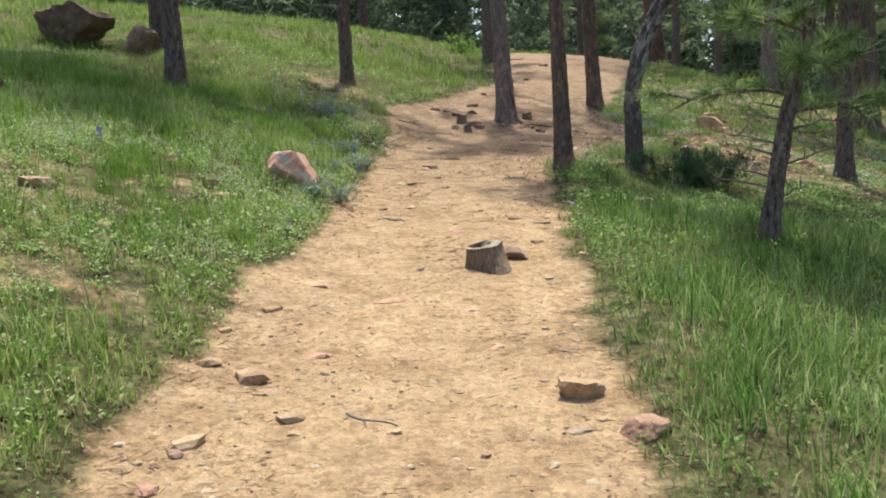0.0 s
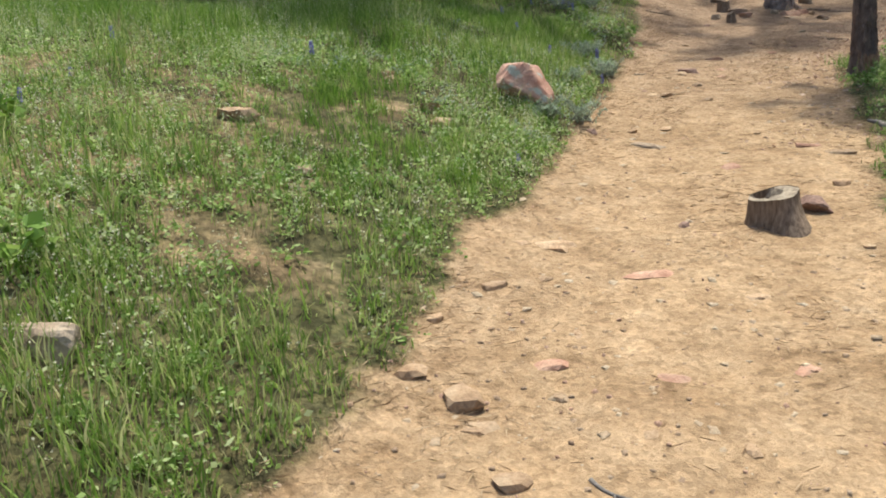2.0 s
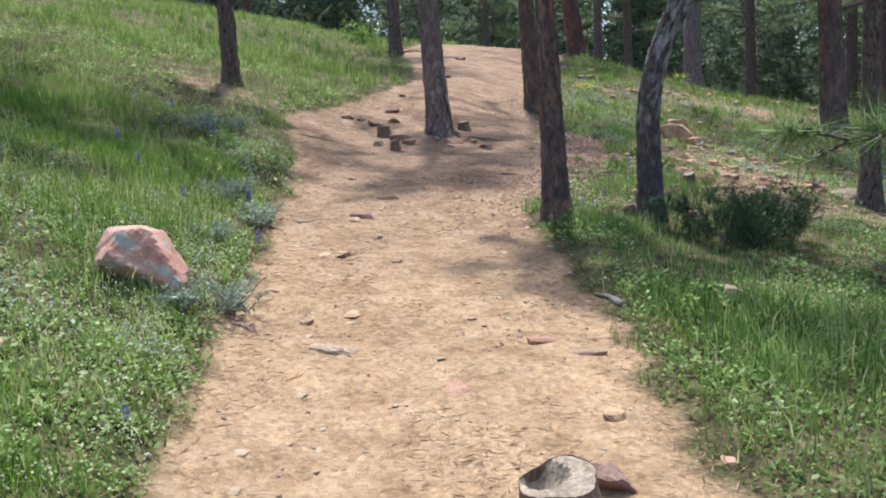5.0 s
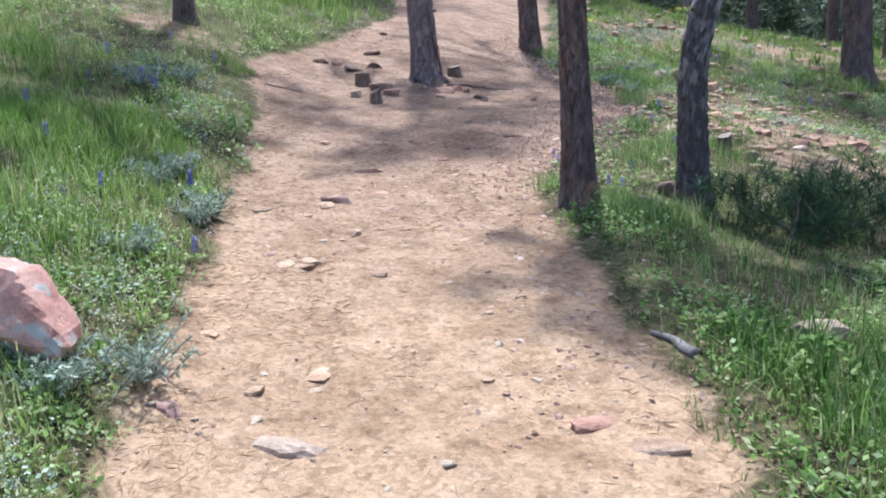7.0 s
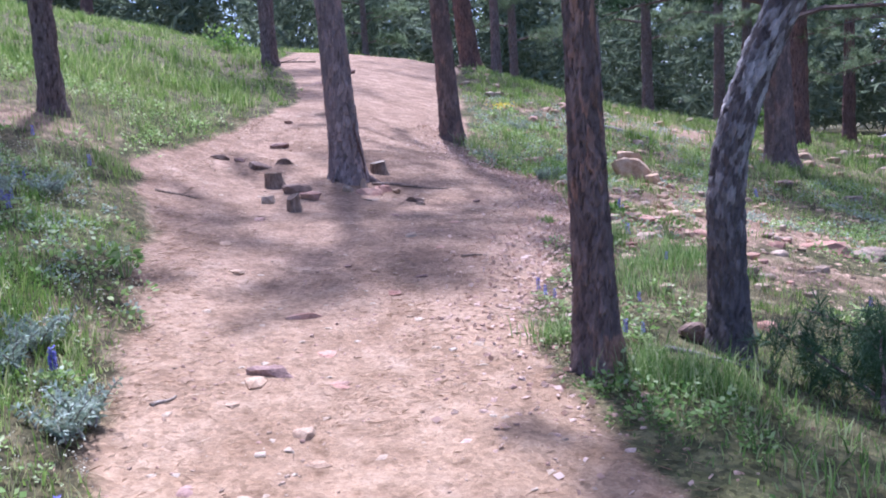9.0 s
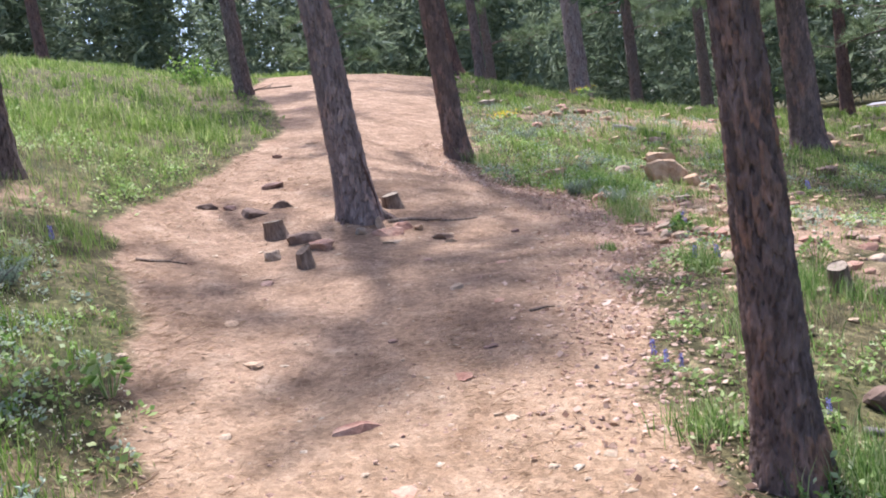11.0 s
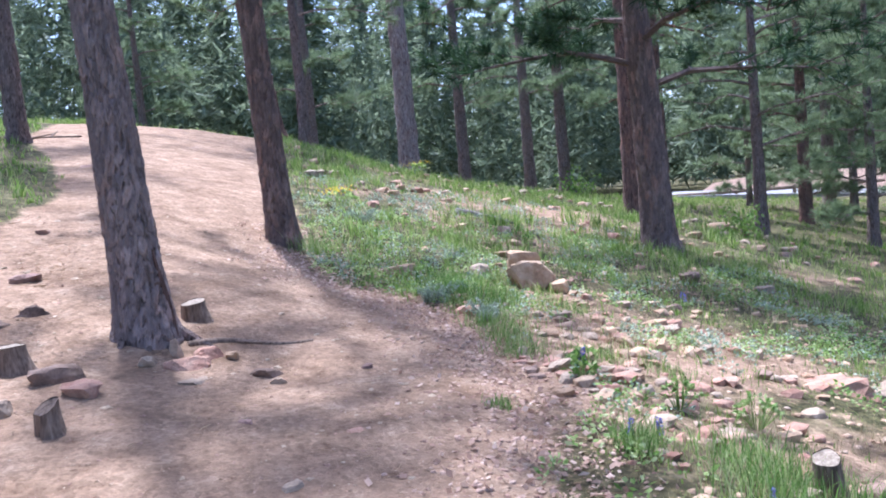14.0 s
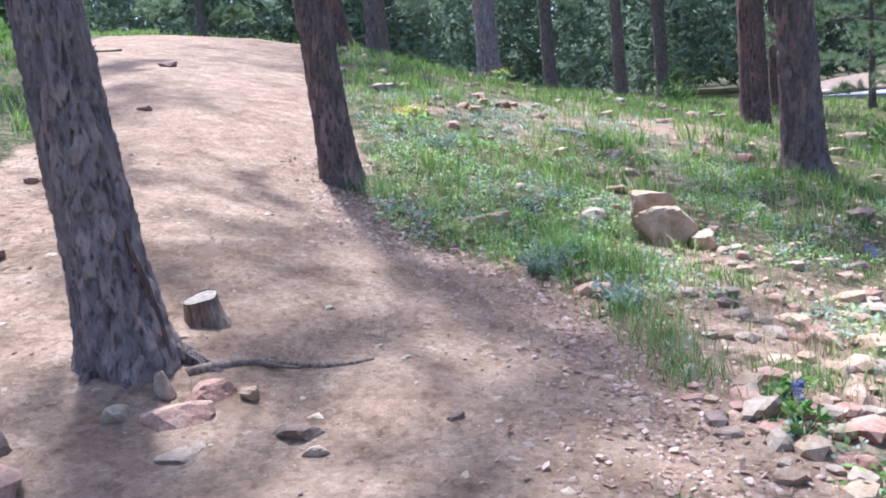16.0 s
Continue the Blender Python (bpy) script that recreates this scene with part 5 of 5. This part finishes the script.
meadow("ridge_grass", 95000, (-16, 1.5, 16.2, 36), (0.1, 0.26), (0.009, 0.018), GRASS, "long green grass over the ridge", 5, grows)
meadow("far_grass", 95000, (1.5, 32, 17, 44), (0.1, 0.26), (0.012, 0.024), GRASS, "bright green grass under the open pines", 6, patchy)
meadow("hillside_grass", 110000, (1.7, 12, 14.5, 27), (0.07, 0.22), (0.006, 0.013), GRASS, "bright green grass tufts on the open hillside", 8, hillside, tuft=0.6)
meadow("edge_grass", 60000, (0.2, 2.4, 4.5, 10), (0.03, 0.1), (0.003, 0.006), GRASS, "short shaded grass at the trail's edge", 9, patchy, tuft=0.5)
meadow("dry_stalks", 85000, (-6.8, 6.5, 1.0, 16.5), (0.08, 0.26), (0.0025, 0.005), DRY, "dry straw-coloured grass stalks in the meadow", 7, sparse, tuft=0.3)


def weeds(name, n, box, mat, label, seed, keep, size, per=16):
    rng = np.random.default_rng(seed)
    x, y = rng.uniform(box[0], box[1], n), rng.uniform(box[2], box[3], n)
    m = rng.uniform(0, 1, n) < keep(x, y)
    x, y = np.repeat(x[m], per), np.repeat(y[m], per)
    k = len(x)
    r, a = rng.uniform(0, 1, k) ** 0.7 * size * 1.6, rng.uniform(0, 6.28, k)
    px, py = x + r * np.cos(a), y + r * np.sin(a)
    c = np.stack([px, py, ground_z(px, py) + rng.uniform(0.01, 1, k) * size * 2.6 * (1 - r / (size * 2.2))], -1)
    d = np.stack([np.cos(a), np.sin(a), rng.uniform(-0.1, 0.9, k)], -1)
    v, q = leaves(c, d, rng.uniform(0.4, 1, k) * size, rng.uniform(0.15, 0.3, k) * size, rng)
    tagged(new(name, big_mesh(name, v, q, np.zeros((0, 3)), mat)), label, "plants", kind="stuff")


def bank_patch(x, y):
    return grows(x, y) * (x < 0) * np.clip(0.3 + 0.45 * thin(x, y) + 0.7 * vnoise(x, y, 0.9, 19), 0, 1)


def slope_patch(x, y):
    return np.clip(-trail(x, y) / 0.2, 0, 1) * np.clip(0.28 + 0.9 * vnoise(x, y, 0.7, 20), 0, 1)


weeds("meadow_weeds", 9500, (-6.2, -1.4, 1.6, 10.5), WEED, "small pale-green leafy weeds in the meadow", 1, bank_patch, 0.027, 20)
weeds("pale_weeds", 3600, (-6.4, -1.5, 1.4, 9.5), WEED, "pale-green broad-leaved weeds in the meadow", 11, bank_patch, 0.042, 18)
weeds("bank_weeds", 4500, (-8, -1.2, 10, 18), WEED, "leafy green weeds on the upper bank", 2, bank_patch, 0.05, 16)
weeds("slope_weeds", 5200, (0.5, 8, 6, 19), WEED, "leafy green weeds on the slope", 3, slope_patch, 0.045, 18)
weeds("trailside_weeds", 2200, (0.35, 4, 1.8, 10.5), LUSH, "small leafy weeds among the trailside grass", 8, slope_patch, 0.035, 16)
weeds("edge_weeds", 1400, (0.3, 2.6, 3, 10), LUSH, "low green weeds along the trail's edge", 12, slope_patch, 0.028, 14)
weeds("silver_weeds", 900, (-4, -1.5, 6.5, 13), SAGE, "silvery low weeds along the bank", 4, bank_patch, 0.035, 22)
weeds("slope_silver", 2600, (1.6, 8, 12, 22), SAGE, "silvery low weeds on the stony slope", 5, slope_patch, 0.04, 20)


def florets():
    """Tiny pale flower heads standing over the meadow."""
    rng = np.random.default_rng(77)
    n = 6500
    x, y = rng.uniform(-6.2, -1.5, n), rng.uniform(1.6, 13, n)
    m = rng.uniform(0, 1, n) < bank_patch(x, y)
    x, y, h = np.repeat(x[m], 15), np.repeat(y[m], 15), np.repeat(rng.uniform(0.1, 0.24, m.sum()), 15)
    up = rng.uniform(0.25, 1, len(x))
    x, y = x + rng.normal(0, 0.014, len(x)), y + rng.normal(0, 0.014, len(x))
    c = np.stack([x, y, ground_z(x, y) + h * up], -1)
    v, q = leaves(c, rng.normal(size=c.shape) + np.array([0, 0, 0.6]), rng.uniform(0.006, 0.015, len(x)), rng.uniform(0.0025, 0.005, len(x)), rng)
    return big_mesh("pale_florets", v, q, np.zeros((0, 3)), FLORET)


FLORET = leaf_material("pale_floret", (0.5, 0.5, 0.3), (0.62, 0.6, 0.4), (0.7, 0.68, 0.52))
tagged(new("pale_florets", florets()), "tiny pale yellow flower heads over the meadow", "flowers", kind="stuff")


# ---- single plants ----
def sage(x, y, w, h, seed):
    rng = np.random.default_rng(seed)
    top = anchor("sage_plant", x, y, gz(x, y), "silvery grey-green sage plant at the meadow's edge", "plant", "sage plants")
    stems, cs, ds = [], [], []
    for m in range(26):
        ln = limb_line(np.array([rng.normal(0, w * 0.12), rng.normal(0, w * 0.12), 0]), rng.uniform(0, 6.28), w * 0.5 * rng.uniform(0.3, 1), h / (w * 0.5), 0.3, rng)
        stems.append(tube(ln, np.linspace(0.004, 0.0015, len(ln)), 4))
        s = rng.uniform(0.1, 1, 40) * 5
        i0 = np.clip(s.astype(int), 0, 4)
        cs.append(ln[i0] + (ln[i0 + 1] - ln[i0]) * (s - i0)[:, None])
        ds.append((ln[i0 + 1] - ln[i0]) / 0.08 + rng.normal(size=(40, 3)) * 0.8)
    v, f = joined(stems)
    piece("stem", mesh_of("stem", v, f, TWIG), top)
    c = np.concatenate(cs)
    v, q = leaves(c, np.concatenate(ds), rng.uniform(0.018, 0.04, len(c)), rng.uniform(0.003, 0.006, len(c)), rng)
    piece("foliage", big_mesh("foliage", v, q, np.zeros((0, 3)), SAGE), top)


for k, (x, y, w, h) in enumerate([(-1.53, 7.28, 0.5, 0.3), (-1.72, 7.1, 0.36, 0.22), (-1.66, 9.05, 0.26, 0.2), (-1.95, 9.45, 0.3, 0.24), (-1.62, 9.2, 0.25, 0.2), (-1.9, 9.8, 0.28, 0.2), (-2.6, 11.7, 0.4, 0.24), (-2.35, 12.1, 0.35, 0.2), (-1.8, 8.3, 0.25, 0.14), (2.34, 14.4, 0.3, 0.2), (2.5, 15.3, 0.35, 0.2), (3.0, 18.4, 0.4, 0.25), (2.26, 15.1, 0.3, 0.2)]):
    sage(x, y, w, h, 400 + k)


def lupine_mesh(seed):
    rng = np.random.default_rng(seed)
    h = 0.2
    stem = tube(np.array([[0, 0, 0], [0.004, 0.002, h * 0.5], [0.0, 0.006, h]]), [0.003, 0.0025, 0.0015], 5)
    z = rng.uniform(h * 0.45, h, 70)
    a = rng.uniform(0, 6.28, 70)
    r = 0.017 * (1.15 - (z - h * 0.45) / (h * 0.55))
    c = np.stack([np.cos(a) * r * 0.3, np.sin(a) * r * 0.3, z], -1)
    spike = leaves(c, np.stack([np.cos(a), np.sin(a), np.full(70, 0.35)], -1), np.full(70, 0.02), np.full(70, 0.0065), rng)
    b = rng.uniform(0, 6.28, 42)
    hub = np.repeat(rng.integers(0, 6, 42), 1)
    hx = np.stack([np.cos(hub * 1.05), np.sin(hub * 1.05), np.full(42, 0)], -1) * 0.05 + np.array([0, 0, 0.06])
    foli = leaves(hx, np.stack([np.cos(b), np.sin(b), np.full(42, 0.3)], -1), np.full(42, 0.045), np.full(42, 0.006), rng)
    return mesh_of("stem", *stem, WEED), big_mesh("flower_spike", *spike, np.zeros((0, 3)), PETAL), big_mesh("leaf_whorl", *foli, np.zeros((0, 3)), WEED)


LUPINE = [lupine_mesh(k) for k in range(3)]


def lupine(x, y, k, scale=1.0):
    s, p, f = LUPINE[k % 3]
    top = anchor("lupine", x, y, gz(x, y), "blue-violet lupine flower among green grass", "flower", "lupines")
    piece("stem", s, top)
    piece("flower_spike", p, top)
    piece("leaf_whorl", f, top)
    top.matrix_world = pose(x, y, gz(x, y), 4 * ((k * 5) % 3 - 1), 5 * (k % 3 - 1), k * 67) @ Matrix.Diagonal((scale, scale, scale, 1))


for k, (x, y) in enumerate([(-1.62, 5.95), (-3.3, 6.6), (-3.35, 6.7), (-2.12, 8.96), (-2.18, 8.61), (-2.56, 11.65), (-2.39, 11.45), (-2.48, 11.6), (-2.88, 11.4), (-3.01, 12.33), (-2.56, 9.53), (0.82, 9.82), (0.93, 9.83), (2.25, 13.1), (-1.76, 9.46), (-2.44, 11.66), (-2.49, 12.24), (-1.77, 9.44), (-2.72, 13.57), (0.63, 10.58), (0.64, 10.5)]):
    lupine(x, y, k, 0.55 + 0.28 * ((k * 3) % 4) / 3)
for k, (x, y) in enumerate([(1.78, 11.27), (1.8, 11.9), (1.65, 11.95), (2.3, 13.2), (2.35, 13.25), (4.98, 15.2), (5.01, 15.3), (2.96, 10.7), (-4.2, 5.2), (-4.6, 6.1), (-1.55, 8.4), (0.95, 5.0), (1.15, 10.35), (-2.9, 10.2), (-4.0, 4.6), (6.5, 24.4), (0.66, 10.4), (-2.2, 13.0)]):
    lupine(x, y, k + 1, 0.52 + 0.28 * ((k * 3) % 4) / 3)


def broadleaf(x, y, w, h, n, mat, label, seed, petals=0, leaf=0.09, name="leafy_plant"):
    rng = np.random.default_rng(seed)
    top = anchor(name, x, y, gz(x, y), label, "plant")
    a, tilt = rng.uniform(0, 6.28, n), rng.uniform(0.2, 1.0, n)
    foot = np.stack([np.cos(a) * w * 0.1, np.sin(a) * w * 0.1, np.zeros(n)], -1)
    tip = np.stack([np.cos(a) * w * 0.5 * tilt, np.sin(a) * w * 0.5 * tilt, h * (1.15 - 0.7 * tilt)], -1)
    v, f = joined([tube(np.linspace(p, q, 3), [0.003, 0.0025, 0.0015], 4) for p, q in zip(foot, tip)])
    piece("stalk", mesh_of("stalk", v, f, mat), top)
    c = np.repeat(tip, 4, 0)
    v, q = leaves(c, np.repeat(np.stack([np.cos(a), np.sin(a), np.full(n, 0.1)], -1), 4, 0) + rng.normal(size=(4 * n, 3)) * 0.5, rng.uniform(0.6, 1.1, 4 * n) * leaf, rng.uniform(0.2, 0.35, 4 * n) * leaf, rng)
    tagged(piece("foliage", big_mesh("foliage", v, q, np.zeros((0, 3)), mat), top), kind="stuff")
    if petals:
        c = np.stack([rng.normal(0, w * 0.3, petals), rng.normal(0, w * 0.3, petals), h + rng.uniform(-0.02, 0.06, petals)], -1)
        v, q = leaves(c, rng.normal(size=(petals, 3)), np.full(petals, 0.03), np.full(petals, 0.012), rng)
        piece("blossom", big_mesh("blossom", v, q, np.zeros((0, 3)), YELLOW), top)


broadleaf(0.85, 7.15, 0.34, 0.2, 26, LUSH, "leafy green clump beside the trail's edge", 501, leaf=0.04)
broadleaf(0.72, 7.5, 0.28, 0.16, 20, LUSH, "leafy green clump beside the trail's edge", 502, leaf=0.04)
broadleaf(-1.7, 10.96, 0.2, 0.17, 13, WEED, "pale woolly-leaved plant at the trail's edge", 503, leaf=0.06)
broadleaf(2.43, 12.5, 0.22, 0.17, 26, WEED, "upright leafy plant among the stones", 504, leaf=0.04)
broadleaf(2.8, 12.3, 0.24, 0.19, 28, WEED, "upright leafy plant among the stones", 505, leaf=0.04)
broadleaf(2.32, 13.2, 0.2, 0.14, 18, LUSH, "leafy plant beside grey rubble", 506, leaf=0.05)
broadleaf(2.15, 13.0, 0.18, 0.12, 16, LUSH, "leafy plant beside grey rubble", 507, leaf=0.05)
broadleaf(2.95, 19.1, 0.4, 0.22, 20, WEED, "cluster of small yellow wildflowers in grass", 508, petals=90, name="yellow_wildflowers")
broadleaf(6.6, 24.5, 0.5, 0.25, 20, WEED, "cluster of small yellow wildflowers in grass", 509, petals=70, name="yellow_wildflowers")
broadleaf(-3.9, 4.2, 0.4, 0.2, 24, BUSH, "bright green broad-leaved plant in the meadow", 510, leaf=0.09)
broadleaf(-2.75, 3.3, 0.3, 0.14, 18, BUSH, "bright green broad-leaved plant in the meadow", 511, leaf=0.08)


def bunch(x, y, n, h, spread, seed, label, mat):
    """One tussock of grass."""
    rng = np.random.default_rng(seed)
    px, py = rng.normal(0, spread, n), rng.normal(0, spread, n)
    v, q, t = blades(px, py, ground_z(x + px, y + py) - gz(x, y), rng.uniform(0.5, 1, n) * h, rng.uniform(0.003, 0.006, n), rng.uniform(0.1, 0.75, n), rng)
    ob = tagged(new("grass_tussock", big_mesh("grass_tussock", v, q, t, mat)), label, "grass", "grass tussocks", "stuff")
    ob.matrix_world = pose(x, y, gz(x, y))


for k, (x, y, n, h, s) in enumerate([(0.78, 9.45, 420, 0.22, 0.11), (1.0, 9.3, 420, 0.22, 0.12), (0.52, 9.98, 260, 0.16, 0.08), (1.7, 11.95, 260, 0.2, 0.06), (1.95, 11.4, 360, 0.2, 0.14), (2.15, 11.7, 360, 0.22, 0.15), (1.42, 12.68, 120, 0.08, 0.04), (2.3, 11.3, 300, 0.18, 0.14), (1.55, 11.1, 320, 0.16, 0.12), (1.3, 10.7, 320, 0.16, 0.12), (2.5, 15.2, 300, 0.24, 0.1), (2.7, 14.95, 300, 0.24, 0.1), (1.95, 17.2, 300, 0.24, 0.12), (2.12, 13.62, 220, 0.13, 0.09), (2.25, 13.95, 260, 0.15, 0.1), (2.32, 14.3, 260, 0.15, 0.11), (2.4, 14.75, 280, 0.18, 0.11), (2.62, 15.4, 300, 0.22, 0.12), (2.75, 15.8, 240, 0.2, 0.1), (2.6, 13.45, 160, 0.12, 0.08), (2.95, 13.2, 160, 0.12, 0.1), (3.3, 14.75, 220, 0.14, 0.12), (3.0, 15.2, 220, 0.14, 0.12), (-2.0, 6.98, 130, 0.12, 0.09), (-2.2, 7.1, 120, 0.14, 0.07), (-1.74, 6.98, 110, 0.15, 0.06)]):
    bunch(x, y, n, h, s, 600 + k, "tuft of green grass rising from the soil", LUSH)


# ---- the road below ----
def strip(name, line, half, lift, mat, label, rise=0.0):
    pts = np.array(line, float)
    s = np.linspace(0, len(pts) - 1, 40)
    cx, cy = np.interp(s, range(len(pts)), pts[:, 0]), np.interp(s, range(len(pts)), pts[:, 1])
    d = np.stack([np.gradient(cx), np.gradient(cy)], -1)
    d /= np.linalg.norm(d, axis=1)[:, None]
    side = np.stack([-d[:, 1], d[:, 0]], -1)
    z = ground_z(cx, cy)
    z = np.convolve(np.pad(z, 6, mode="edge"), np.ones(13) / 13, "valid") + lift
    a = np.stack([cx - side[:, 0] * half, cy - side[:, 1] * half, z], -1)
    b = np.stack([cx + side[:, 0] * half, cy + side[:, 1] * half, z + rise * np.sin(np.linspace(0.15, np.pi - 0.1, 40)) ** 0.5], -1)
    low = np.array([0, 0, 1.0])
    v = np.concatenate([a, b, b - low, a - low])
    n = 40
    f = [(p * n + i, p * n + i + 1, ((p + 1) % 4) * n + i + 1, ((p + 1) % 4) * n + i) for p in range(4) for i in range(n - 1)]
    tagged(new(name, mesh_of(name, v, f, mat)), label, name, kind="structure")


strip("road", [(29.5, 43), (32, 40.2), (35, 37), (46, 28), (60, 18)], 2.6, 0.3, ROADM, "pale grey gravel road seen through the pines")
strip("dirt_bank", [(35, 46), (37, 43), (40, 39.5), (50, 31.5), (64, 22)], 1.6, 0.3, BROWN, "bare reddish earth bank above the road", rise=0.9)
rail = anchor("log_rail", 31.2, 38.2, gz(31.2, 38.2), "low dark log rail along the road", "fence")
for k in range(4):
    u = (k - 1.5) * 2.6
    v, f = tube(np.array([[u * 0.72 - 0.92, -u * 0.69 + 0.9, 0.45], [u * 0.72 + 0.92, -u * 0.69 - 0.9, 0.45]]), [0.09, 0.08], 8)
    piece("log", mesh_of("log", v, f, WEATHERED), rail)
    v, f = tube(np.array([[u * 0.72, -u * 0.69, -0.3], [u * 0.72, -u * 0.69, 0.42]]), [0.08, 0.08], 8)
    piece("post", mesh_of("post", v, f, WEATHERED), rail)
